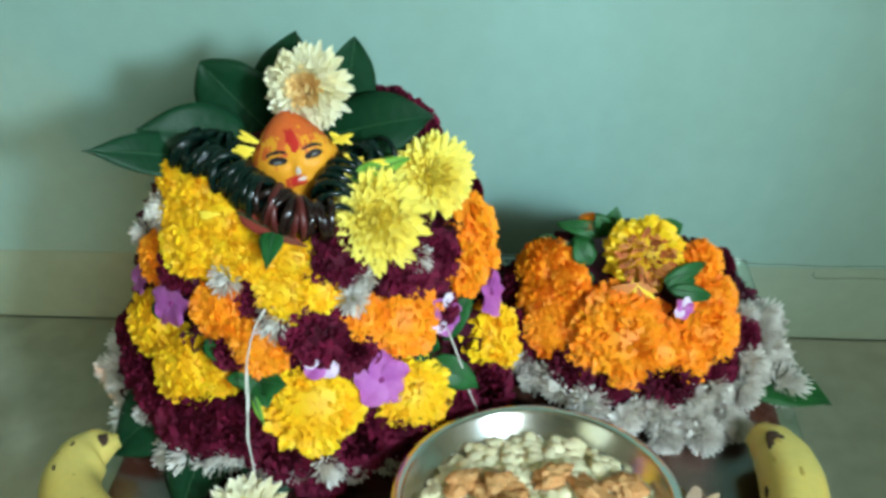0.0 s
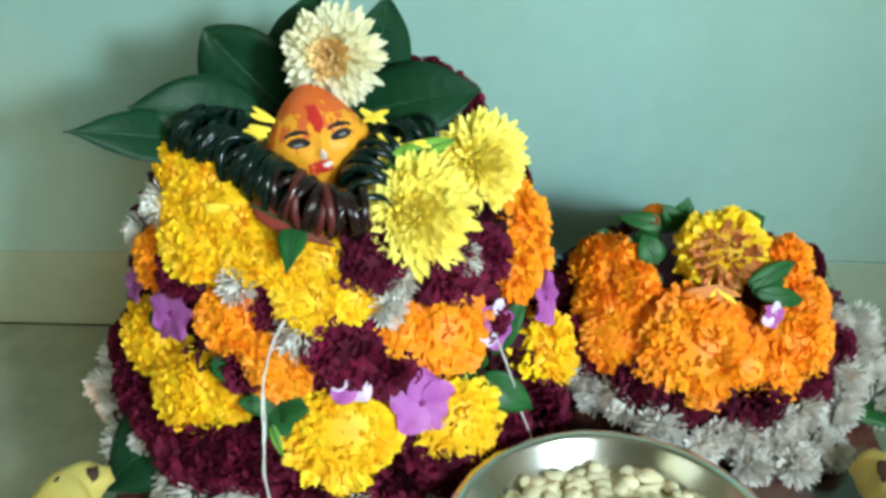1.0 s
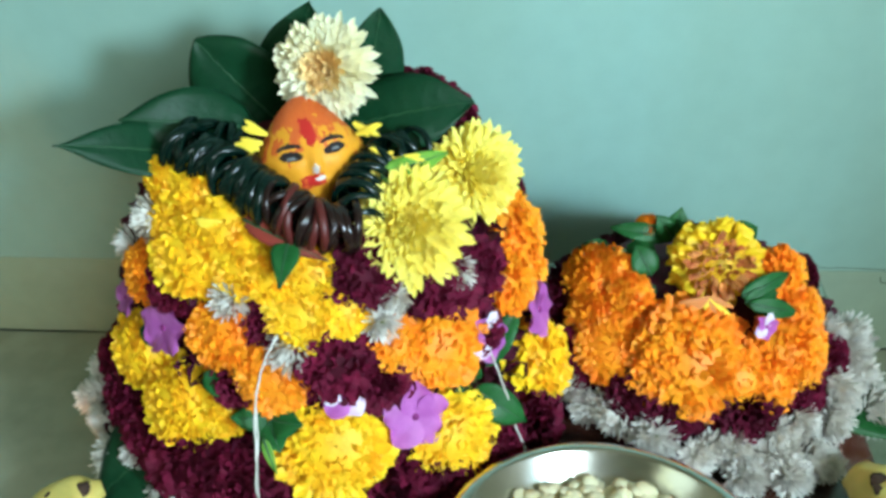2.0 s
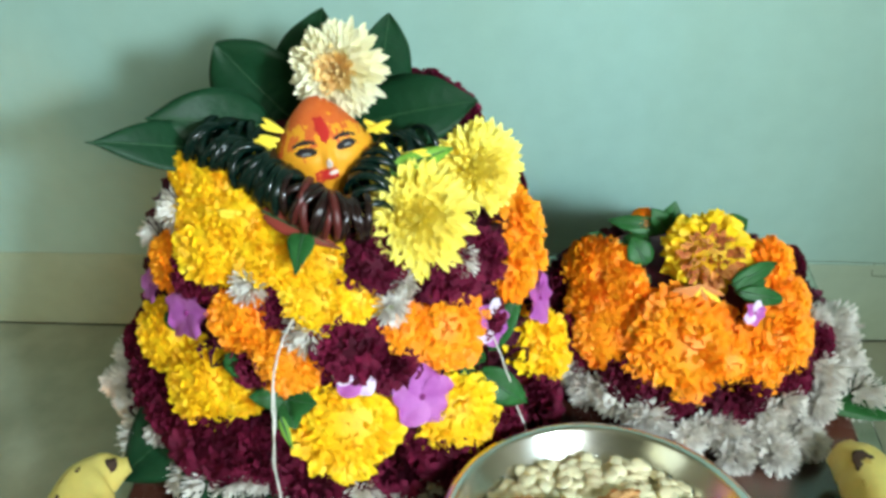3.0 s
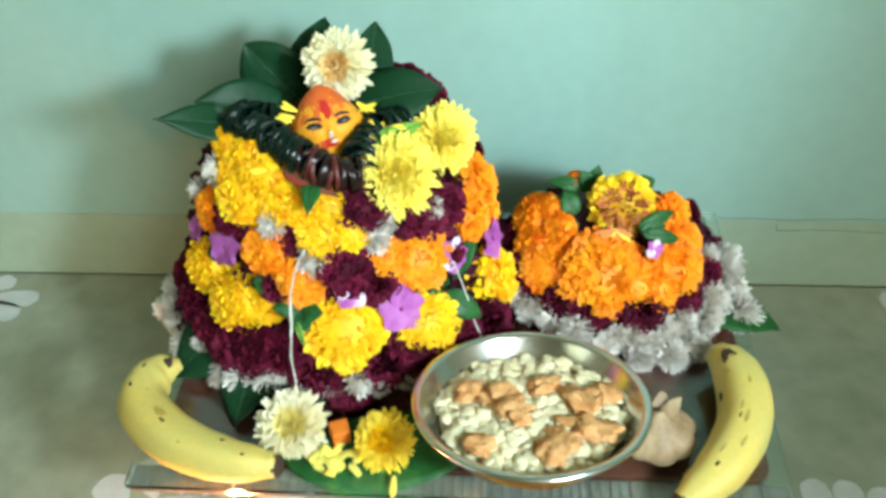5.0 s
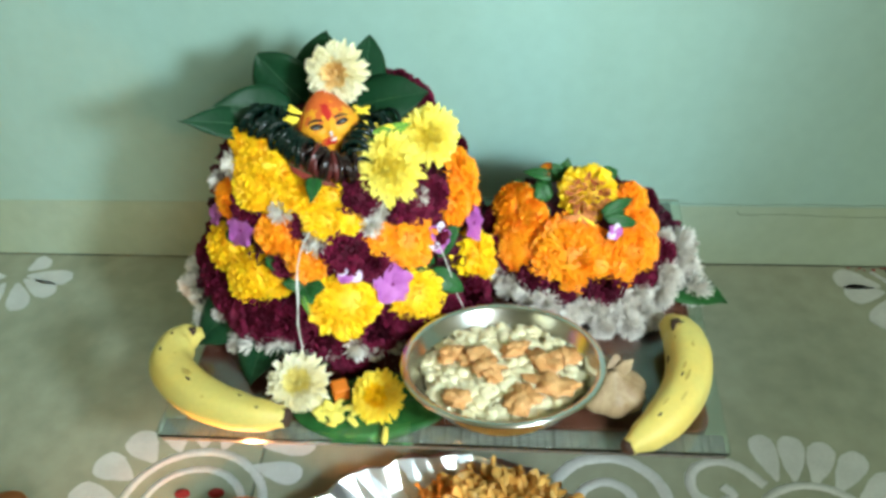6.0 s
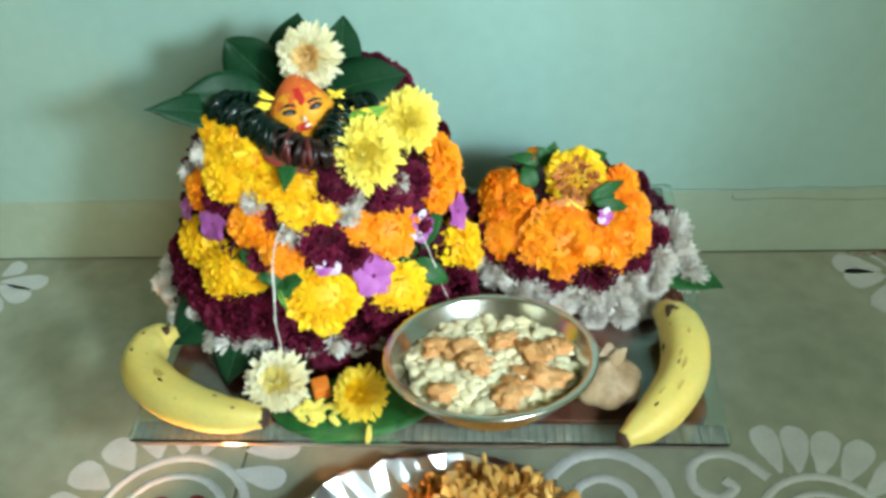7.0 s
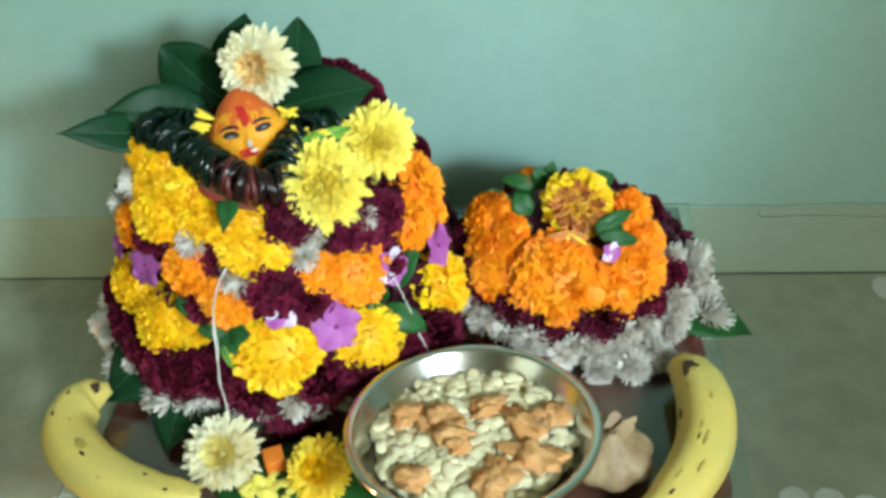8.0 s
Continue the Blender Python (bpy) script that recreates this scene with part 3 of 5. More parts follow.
BURGUNDY = [
    (-0.004, 0.429, 0.245, 0.015), (0.031, 0.444, 0.228, 0.016), (0.047, 0.461, 0.224, 0.013), (-0.013, 0.413, 0.211, 0.018),
    (-0.087, 0.433, 0.235, 0.013), (-0.123, 0.432, 0.163, 0.017), (-0.138, 0.454, 0.168, 0.012), (-0.083, 0.401, 0.153, 0.022),
    (-0.109, 0.414, 0.153, 0.016), (-0.06, 0.392, 0.153, 0.015), (-0.033, 0.386, 0.143, 0.017), (0.006, 0.395, 0.145, 0.018),
    (-0.015, 0.382, 0.133, 0.014), (0.031, 0.405, 0.145, 0.016), (0.074, 0.445, 0.134, 0.017), (0.056, 0.424, 0.141, 0.015),
    (0.062, 0.534, 0.22, 0.009), (-0.097, 0.462, 0.268, 0.007), (-0.044, 0.415, 0.229, 0.01), (0.005, 0.411, 0.199, 0.012),
    (-0.022, 0.424, 0.247, 0.01), (0.047, 0.443, 0.2, 0.011), (-0.057, 0.406, 0.202, 0.012), (0.008, 0.439, 0.253, 0.013),
]
PILE_BURGUNDY = [
    (0.1, 0.479, 0.148, 0.014), (0.126, 0.455, 0.148, 0.013), (0.146, 0.446, 0.147, 0.014), (0.182, 0.447, 0.148, 0.015),
    (0.23, 0.479, 0.152, 0.011), (0.094, 0.511, 0.162, 0.011), (0.211, 0.459, 0.149, 0.012), (0.219, 0.511, 0.182, 0.009),
]
WHITE = [
    (-0.164, 0.483, 0.124, 0.01), (-0.160, 0.463, 0.122, 0.01), (-0.15, 0.442, 0.127, 0.008), (-0.136, 0.423, 0.127, 0.011),
    (-0.117, 0.411, 0.14, 0.008), (-0.102, 0.396, 0.131, 0.009), (-0.088, 0.389, 0.132, 0.009), (-0.075, 0.385, 0.134, 0.009),
    (-0.06, 0.385, 0.141, 0.008), (-0.045, 0.379, 0.134, 0.008), (-0.01, 0.383, 0.138, 0.009), (0.003, 0.385, 0.134, 0.008),
    (0.016, 0.39, 0.134, 0.008), (-0.022, 0.38, 0.135, 0.007),
]
WHITE_ON = [
    (-0.032, 0.411, 0.221, 0.009), (0.006, 0.422, 0.228, 0.007), (0.036, 0.45, 0.234, 0.007), (-0.057, 0.421, 0.24, 0.008),
    (0.012, 0.429, 0.237, 0.005), (-0.098, 0.456, 0.258, 0.009), (-0.117, 0.465, 0.236, 0.006),
]
PILE_WHITE = [
    (0.098, 0.469, 0.139, 0.009), (0.106, 0.456, 0.134, 0.009), (0.121, 0.449, 0.138, 0.01), (0.141, 0.438, 0.135, 0.01),
    (0.131, 0.442, 0.136, 0.008), (0.157, 0.429, 0.129, 0.008), (0.164, 0.433, 0.134, 0.008), (0.179, 0.432, 0.131, 0.01),
    (0.193, 0.433, 0.128, 0.01), (0.198, 0.441, 0.135, 0.01), (0.211, 0.448, 0.136, 0.01), (0.229, 0.455, 0.13, 0.011),
    (0.253, 0.465, 0.117, 0.011), (0.247, 0.498, 0.142, 0.012), (0.231, 0.489, 0.159, 0.008), (0.253, 0.486, 0.129, 0.011),
    (0.229, 0.469, 0.144, 0.01), (0.214, 0.433, 0.12, 0.01), (0.202, 0.422, 0.107, 0.01), (0.182, 0.421, 0.118, 0.008),
    (0.222, 0.429, 0.102, 0.008), (0.094, 0.487, 0.15, 0.007), (0.089, 0.474, 0.134, 0.007),
]
VIOLET = [
    (0.017, 0.411, 0.179, 0.015), (0.0475, 0.442, 0.198, 0.012), (0.0705, 0.475, 0.185, 0.014), (-0.09, 0.426, 0.216, 0.013),
    (-0.117, 0.448, 0.213, 0.009), (-0.011, 0.405, 0.198, 0.011),
]
V2 = [
    (0.187, 0.467, 0.186, 0.0068),
]
MOUND, PILE = Vector((-0.035, 0.505, 0)), Vector((0.165, 0.522, 0))
MOUND_SHAPE = [(0.140, 0.1205), (0.133, 0.13), (0.118, 0.16), (0.106, 0.20), (0.088, 0.245), (0.072, 0.262), (0.045, 0.270), (0.012, 0.272)]
PILE_SHAPE = [(0.104, 0.1205), (0.098, 0.13), (0.086, 0.142), (0.072, 0.158), (0.050, 0.176), (0.025, 0.186), (0.006, 0.188)]


def core(name, centre, shape, shrink, label):
    v, f = lathe([(max(r - shrink, 0.004), z) for r, z in shape], 48, 0.04, 5)
    n = 48
    f.append(tuple(range(n))[::-1])
    f.append(tuple(range(len(v) - n, len(v))))
    ob = put(name, as_mesh(name, v, f, BURG_STUFF))
    ob.location = centre
    return tagged(ob, label, "flower garland")


def surface_point(shape, z):
    for (r0, z0), (r1, z1) in zip(shape, shape[1:]):
        if z0 <= z <= z1:
            k = (z - z0) / (z1 - z0)
            return r0 + (r1 - r0) * k, (r0 - r1) / (z1 - z0)
    return shape[-1][0], 1.0


def petal_cover(name, centre, shape, shrink, count, z0, z1, mat, label, size, seed):
    """Loose ruffled petals that cover a mound's core all round."""
    rng = random.Random(seed)
    verts, faces = [], []
    for k in range(count):
        z = rng.uniform(z0, z1)
        r, slope = surface_point(shape, z)
        r -= shrink
        a = rng.uniform(0, 2 * math.pi)
        n = Vector((math.cos(a), math.sin(a), slope)).normalized()
        d = (n + Vector((rng.uniform(-1, 1), rng.uniform(-1, 1), rng.uniform(-1, 1))) * 0.6).normalized()
        side = d.cross(Vector((rng.uniform(-1, 1), rng.uniform(-1, 1), rng.uniform(-1, 1)))).normalized()
        add_petal(verts, faces, Vector((r * math.cos(a), r * math.sin(a), z)) - n * 0.002, d, side, size * rng.uniform(0.7, 1.2), size * 0.4, rng.uniform(-0.4, 0.4), 0.3, 0.4, "fan", rng)
    ob = put(name, as_mesh(name, verts, faces, mat))
    ob.location = centre
    return tagged(ob, label, "petals", kind="stuff")


core("flower_mound_core", MOUND, MOUND_SHAPE, 0.016, "tall mound of packed burgundy flowers on the glass plate")
core("flower_pile_core", PILE, PILE_SHAPE, 0.014, "low mound of packed burgundy flowers on the glass plate")
petal_cover("burgundy_petals", MOUND, MOUND_SHAPE, 0.012, 1700, 0.126, 0.252, BURG_STUFF, "dark burgundy petals packed between the garland flowers", 0.015, 3)
petal_cover("burgundy_petals", PILE, PILE_SHAPE, 0.011, 1000, 0.126, 0.162, BURG_STUFF, "dark burgundy petals packed round the small mound", 0.008, 4)

STYLES = {
    "yellow": (YELLOW_P, YELLOW_IN), "orange": (ORANGE_P, ORANGE_IN), "burgundy": (BURG_P, BURG_P),
}


def marigold(style, variant, large=False):
    """Parts of a full marigold; a large one has more and finer petals."""
    outer, inner = STYLES[style]
    more, less = (1.9, 0.72) if large else (1.0, 1.0)
    if style == "burgundy":
        o = lambda: as_mesh("outer_petals", *pompon(50 + variant, 105, 46, 122, 0.36, 0.22, 0.5, "fan"), outer)
        i = lambda: as_mesh("inner_petals", *pompon(70 + variant, 85, 0, 54, 0.34, 0.17, 0.55, "fan", lean=22), inner)
    else:
        o = lambda: as_mesh("outer_petals", *pompon(10 + variant, int(210 * more), 44, 122, 0.34 * less ** 0.5, 0.135 * less, 0.42, "fan"), outer)
        i = lambda: as_mesh("inner_petals", *pompon(30 + variant, int(130 * more), 0, 50, 0.32 * less ** 0.5, 0.118 * less, 0.46, "fan", core=0.86, lean=24), inner)
    c = lambda: as_mesh("calyx", *lathe([(0.10, -0.75), (0.22, -0.55), (0.40, -0.28), (0.46, -0.1)], 14), STEM)
    return [("outer_petals", cached((style, variant, large, "o"), o), ""), ("inner_petals", cached((style, variant, large, "i"), i), ""), ("calyx", cached((style, variant, "c"), c), "")]


def outward(p, centre, lift):
    d = Vector(p) - centre
    return Vector((d.x, d.y, 0)).normalized() + Vector((0, 0, lift))


def scatter(items, name, style, centre, lift, label, category, group, grow=1.28, flat=0.95):
    rng = random.Random(len(items) * 7 + len(label))
    for k, (x, y, z, r) in enumerate(items):
        d = outward((x, y, z), centre, lift + rng.uniform(-0.15, 0.15))
        d += Vector((rng.uniform(-0.15, 0.15), rng.uniform(-0.1, 0.1), 0))
        flower(name, facing((x, y, z), d, r * grow, rng.uniform(0, 6), flat), label, category, group, marigold(style, k % 3, r > 0.0195))


scatter(BURGUNDY, "burgundy_flower", "burgundy", MOUND, 0.45, "dark burgundy ruffled flower in the tall mound", "flower", "burgundy flowers")
scatter(PILE_BURGUNDY, "burgundy_flower", "burgundy", PILE, 0.6, "dark burgundy ruffled flower below the orange ones", "flower", "burgundy flowers")
scatter([(0.007, 0.536, 0.2745, 0.0135), (0.021, 0.533, 0.2740, 0.0135), (0.032, 0.530, 0.2670, 0.0140), (0.038, 0.524, 0.254, 0.013), (0.044, 0.512, 0.243, 0.013)], "burgundy_flower", "burgundy", MOUND, 0.5,
        "dark burgundy flower at the back of the mound", "flower", "burgundy flowers")
scatter(YELLOW, "yellow_marigold", "yellow", MOUND, 0.5, "bright yellow ruffled marigold in the tall mound", "marigold", "yellow marigolds")
scatter(ORANGE, "orange_marigold", "orange", MOUND, 0.45, "bright orange ruffled marigold in the tall mound", "marigold", "orange marigolds")
scatter(PILE_ORANGE, "orange_marigold", "orange", PILE, 0.65, "bright orange ruffled marigold on the low mound", "marigold", "orange marigolds", 1.12)


def white_flower(variant):
    rings = [(26, -4, 0.86, 0.075, 0.16, -0.05), (26, 14, 0.86, 0.075, 0.15, 0.03), (26, 30, 0.80, 0.072, 0.13, 0.10), (22, 46, 0.72, 0.07, 0.10, 0.16), (16, 62, 0.62, 0.065, 0.07, 0.2), (9, 78, 0.5, 0.06, 0.03, 0.22)]
    p = cached(("white", variant), lambda: as_mesh("petals", *daisy(90 + variant, rings), WHITE_P))

    def eye():
        v, f = [], []
        add_ball(v, f, Vector((0, 0, 0.12)), 0.2, 0.2, 0.16, 10, 6)
        add_ball(v, f, Vector((0, 0, -0.25)), 0.16, 0.16, 0.4, 8, 6)
        return as_mesh("flower_centre", v, f, GREEN_EYE)
    return [("petals", p, ""), ("flower_centre", cached("white_eye", eye), "")]


def scatter_white(items, centre, lift, label, extra=0):
    rng = random.Random(len(items))
    for k, (x, y, z, r) in enumerate(items):
        for j in range(1 + extra):
            d = outward((x, y, z), centre, lift + rng.uniform(-0.5, 0.4)) + Vector((rng.uniform(-0.6, 0.6), rng.uniform(-0.3, 0.3), 0))
            p = Vector((x, y, max(z, TOP + 0.006))) + (Vector((rng.uniform(-1, 1), rng.uniform(-0.6, 0.6), rng.uniform(-0.5, 0.6))) * r * 0.9 if j else Vector())
            p.z = max(p.z, TOP + 0.005)
            flower("white_flower", facing(p, d, r * rng.uniform(1.05, 1.45), rng.uniform(0, 6), rng.uniform(1.0, 1.5)), label, "flower", "small white flowers", white_flower(k % 3))


scatter_white(WHITE, MOUND, 0.3, "small greyish white flower round the foot of the mound", 1)
scatter_white([(x, y - 0.004, z, r * 1.25) for x, y, z, r in WHITE_ON], MOUND, 0.3, "small white flower tucked between the marigolds")
scatter_white(PILE_WHITE, PILE, 0.5, "small greyish white flower round the low mound", 1)


def periwinkle(variant, pale=False):
    rng = random.Random(variant)
    out = []
    for k in range(5):
        def petal(k=k):
            v, f = [], []
            a = 2 * math.pi * k / 5
            d = Vector((math.cos(a), math.sin(a), 0.18)).normalized()
            side = Vector((-math.sin(a), math.cos(a), 0.1)).normalized()
            add_petal(v, f, d * 0.06, d, side, 0.95, 0.52, -0.15, 0.12, 0.22, "wide", random.Random(k), 4, 6)
            return as_mesh("petal", v, f, PALE_VIOLET if pale and k % 2 else VIOLET_P)
        out.append(("petal", cached(("peri", k, pale), petal), ""))

    def throat():
        v, f = [], []
        add_ball(v, f, Vector((0, 0, 0.04)), 0.11, 0.11, 0.07, 10, 6)
        add_ball(v, f, Vector((0, 0, -0.35)), 0.07, 0.07, 0.4, 8, 6)
        return as_mesh("throat", v, f, VIOLET_EYE)
    out.append(("throat", cached("throat", throat), "deep violet throat"))
    return out


rng = random.Random(8)
for k, (x, y, z, r) in enumerate(VIOLET + V2):
    c = PILE if k == len(VIOLET) else MOUND
    d = outward((x, y, z), c, 0.5) + (Vector((0.25, -0.1, -0.1)) if k in (1, 2, 6) else Vector((0, -0.1, 0)))
    p = Vector((x, y, z)) + d.normalized() * r * 0.55
    flower("violet_periwinkle", facing(p, d, r * 1.08, rng.uniform(0, 6)), "five-petalled violet flower pressed into the garland", "flower", "violet flowers", periwinkle(k, k in (1, 5, 6)))



def mum_petals(seed, first, last, total=430):
    """Narrow blunt petals of a full chrysanthemum, in a spiral from its heart (first = 0) out to its edge (last = total)."""
    rng = random.Random(seed)
    verts, faces = [], []
    for k in range(first, last):
        u = (k + 0.5) / total
        a = k * 2.39996 + rng.uniform(-0.15, 0.15)
        polar = radians(16 + 88 * u ** 0.6 + rng.uniform(-9, 9))
        out, side = Vector((math.cos(a), math.sin(a), 0)), Vector((-math.sin(a), math.cos(a), 0))
        d = out * math.sin(polar) + Vector((0, 0, math.cos(polar)))
        root = out * (0.36 * u ** 0.5) + Vector((0, 0, 0.42 * (1 - u) ** 0.7 - 0.02))
        side = (side + d.cross(side) * rng.uniform(-0.35, 0.35)).normalized()
        add_petal(verts, faces, root, d, side, (0.26 + 0.40 * u ** 0.6) * rng.uniform(0.85, 1.12), 0.052 + 0.026 * u, rng.uniform(0.10, 0.38), 0.24, 0.10, "strap", rng, 2, 5)
    return verts, faces


def chrysanthemum(name, p, d, r, outer, inner, label, seed, heart=110):
    v, f = mum_petals(seed, heart, 430)
    v2, f2 = mum_petals(seed + 1, 0, heart)
    add_ball(v2, f2, Vector((0, 0, 0.06)), 0.42, 0.42, 0.40, 16, 10)
    return flower(name, facing(p, d, r * 1.12, seed), label, "chrysanthemum", "",
                  [("outer_petals", as_mesh("outer_petals", v, f, outer), ""), ("inner_petals", as_mesh("inner_petals", v2, f2, inner), "")])


chrysanthemum("yellow_chrysanthemum", (0.016, 0.446, 0.2585), (0.12, -0.85, 0.62), 0.0256, MUM_P, MUM_P, "large lemon yellow chrysanthemum leaning on the idol's side", 201)
chrysanthemum("yellow_chrysanthemum", (0.0435, 0.488, 0.260), (0.50, -0.78, 0.45), 0.0225, MUM_P, MUM_P, "lemon yellow chrysanthemum turned to one side", 211)
chrysanthemum("cream_chrysanthemum", (-0.022, 0.497, 0.309), (0.02, -0.9, 0.42), 0.0216, CREAM_P, CREAM_IN, "cream chrysanthemum with an apricot heart crowning the idol", 221)
chrysanthemum("cream_chrysanthemum", (-0.047, 0.347, 0.133), (0.1, -0.55, 0.85), 0.0215, CREAM_P, CREAM_MID, "pale cream chrysanthemum lying on the banana leaf", 231)
chrysanthemum("golden_chrysanthemum", (0.014, 0.337, 0.132), (-0.1, -0.6, 0.8), 0.0185, MUM_IN, YELLOW_P, "golden yellow chrysanthemum lying on the banana leaf", 241)
# the two-coloured marigold on the low mound
flower("two_tone_marigold", facing((0.169, 0.500, 0.198), (0.0, -0.92, 0.38), 0.0235, 1.0), "yellow marigold with a rust red heart on the low mound", "marigold", "",
       marigold("yellow", 1)[:1] + [("heart_petals", as_mesh("heart_petals", *pompon(252, 90, 0, 46, 0.36, 0.085, 0.5, "fan", lean=20), RUST_P), "rust red ragged heart")])
for k, (dx, dz, L) in enumerate(((-0.9, -0.35, 0.020), (-0.6, -0.5, 0.022), (-0.2, -0.8, 0.018), (0.3, -0.7, 0.018), (0.7, -0.55, 0.020), (0.95, -0.3, 0.016), (-1.0, -0.1, 0.018))):
    v, f = [], []
    d = Vector((dx, -0.35, dz)).normalized()
    add_petal(v, f, Vector((0, 0, 0)), d, d.cross(Vector((0, -1, 0.4))).normalized(), L * 0.85, 0.0014, 0.25, 0.2, 0.3, "strap", random.Random(k), 2, 5)
    tagged(put("stray_petal", as_mesh("stray_petal", v, f, MUM_IN if k in (2, 4) else RUST_P), None, "", Matrix.Translation((0.163, 0.478, 0.193))), "narrow stray petal drooping from the two-coloured marigold", "petal", "stray petals of the marigold")

# ---- leaves ----


def leaf(name, base, tip, width, normal, mat, label, category="leaf", bow=0.12, fold=0.25, group="", shape=0.62, full=0.68):
    """A leaf blade from its base to its tip, folded along the midrib, with a raised rib and some thickness."""
    a, b = Vector(base), Vector(tip)
    d = b - a
    L = d.length
    d.normalize()
    side = d.cross(Vector(normal)).normalized()
    n = side.cross(d).normalized()
    rng = random.Random(int(L * 1e5))
    verts, faces = [], []
    ny, nx = 22, 8
    ph = rng.uniform(0, 6)
    for j in range(ny + 1):
        s = j / ny
        w = width * 0.5 * ((math.sin(math.pi * s ** shape) ** full * (1 - 0.45 * max(0.0, (s - 0.72) / 0.28) ** 2)) if 0 < s < 1 else 0.0)
        w = max(w, width * 0.012)
        for i in range(nx + 1):
            u = 2 * i / nx - 1
            lift = fold * abs(u) * w + bow * L * 4 * s * (1 - s) - 0.10 * w * u * u * 2 + 0.05 * width * math.sin(ph + 7 * s + 2 * u) * abs(u)
            quilt = 0.02 * width * math.sin(16 * s * math.pi + abs(u) * 4) * (1 - abs(u))
            verts.append(a + d * (L * s) + side * (u * w) + n * (lift + quilt))
    for j in range(ny):
        for i in range(nx):
            k = j * (nx + 1) + i
            faces.append((k, k + 1, k + nx + 2, k + nx + 1))
    centre = a
    holder = new(name)
    holder.location = centre
    tagged(holder, label, category, group)
    blade = put("blade", as_mesh("blade", [p - centre for p in verts], faces, mat), holder)
    solid = blade.modifiers.new("thickness", "SOLIDIFY")
    solid.thickness = 0.0005
    rib = [verts[j * (nx + 1) + nx // 2] - centre + n * 0.0002 for j in range(ny + 1)]
    put("midrib", as_mesh("midrib", *tube(rib, [0.0007 * (1 - 0.8 * j / ny) for j in range(ny + 1)], 6), VEIN), blade)
    return holder


UPFRONT = (0, -0.75, 0.65)
G = "betel leaves behind the idol"
leaf("betel_leaf", (-0.080, 0.478, 0.2735), (-0.1274, 0.440, 0.3024), 0.026, (0.1, -0.62, 0.75), BETEL, "dark green pointed betel leaf spreading sideways", group=G, bow=0.05, shape=0.70, full=0.95)
leaf("betel_leaf", (-0.058, 0.494, 0.2790), (-0.1108, 0.468, 0.2986), 0.034, (0.1, -0.7, 0.65), BETEL, "dark green glossy betel leaf spreading sideways", group=G, bow=0.07, shape=0.72, full=0.75)
leaf("betel_leaf", (-0.054, 0.520, 0.2680), (-0.0885, 0.520, 0.3125), 0.047, (0, -0.95, 0.3), BETEL, "broad dark green betel leaf standing upright", group=G, bow=0.04, shape=0.88, full=0.5)
leaf("betel_leaf", (-0.048, 0.528, 0.2660), (-0.0336, 0.530, 0.3265), 0.044, (0, -0.95, 0.3), BETEL, "dark green betel leaf behind the cream flower", group=G, bow=0.04, shape=0.75, full=0.6)
leaf("betel_leaf", (-0.012, 0.522, 0.2680), (0.0010, 0.522, 0.3270), 0.032, (0.2, -0.95, 0.3), BETEL, "dark green betel leaf standing beside the cream flower", group=G, bow=0.04, shape=0.82, full=0.55)
leaf("betel_leaf", (-0.020, 0.502, 0.2745), (0.0446, 0.500, 0.2908), 0.042, (0, -0.65, 0.75), BETEL, "dark green betel leaf spreading over the mound", group=G, bow=0.06, shape=0.74, full=0.7)
leaf("betel_leaf", (-0.040, 0.512, 0.268), (0.014, 0.520, 0.284), 0.040, UPFRONT, BETEL, "dark green betel leaf lying under the idol", group=G, bow=0.03)
leaf("light_green_leaf", (0.006, 0.452, 0.2800), (0.034, 0.471, 0.2815), 0.011, UPFRONT, LIGHT_LEAF, "light green leaf beside the yellow flower", bow=0.06)
leaf("green_leaf", (-0.030, 0.421, 0.2680), (-0.0313, 0.4035, 0.2585), 0.012, (0.1, -0.8, 0.6), LEAF, "green leaf tip hanging below the bangles", bow=0.04, shape=0.5, full=0.9)
leaf("red_green_leaf", (-0.0500, 0.430, 0.2735), (-0.0130, 0.418, 0.2610), 0.010, (0.1, -0.8, 0.6), RED_CLOTH, "leaf with a dull red underside below the bangles", bow=0.05, full=0.8)
S = "small leaves in the garland"
for base, tip, w in (((0.046, 0.430, 0.1745), (0.0715, 0.427, 0.1545), 0.014), ((0.0475, 0.431, 0.1755), (0.0335, 0.420, 0.1795), 0.011), ((0.0447, 0.432, 0.1765), (0.0440, 0.433, 0.1935), 0.009),
                     ((0.0453, 0.431, 0.1755), (0.0410, 0.417, 0.1730), 0.010), ((0.0510, 0.443, 0.1760), (0.0680, 0.463, 0.2000), 0.010), ((-0.0444, 0.396, 0.1880), (-0.0605, 0.392, 0.1925), 0.009),
                     ((-0.0435, 0.395, 0.1885), (-0.0278, 0.390, 0.1910), 0.012), ((-0.0436, 0.395, 0.1875), (-0.0380, 0.384, 0.1795), 0.011), ((-0.0440, 0.395, 0.1875), (-0.0480, 0.385, 0.1780), 0.008),
                     ((-0.072, 0.404, 0.208), (-0.060, 0.400, 0.198), 0.009), ((-0.106, 0.430, 0.213), (-0.10, 0.425, 0.202), 0.009)):
    leaf("small_leaf", base, tip, w * 1.25, UPFRONT, LEAF, "small fresh green leaf in the garland", group=S, bow=0.10, shape=0.75)
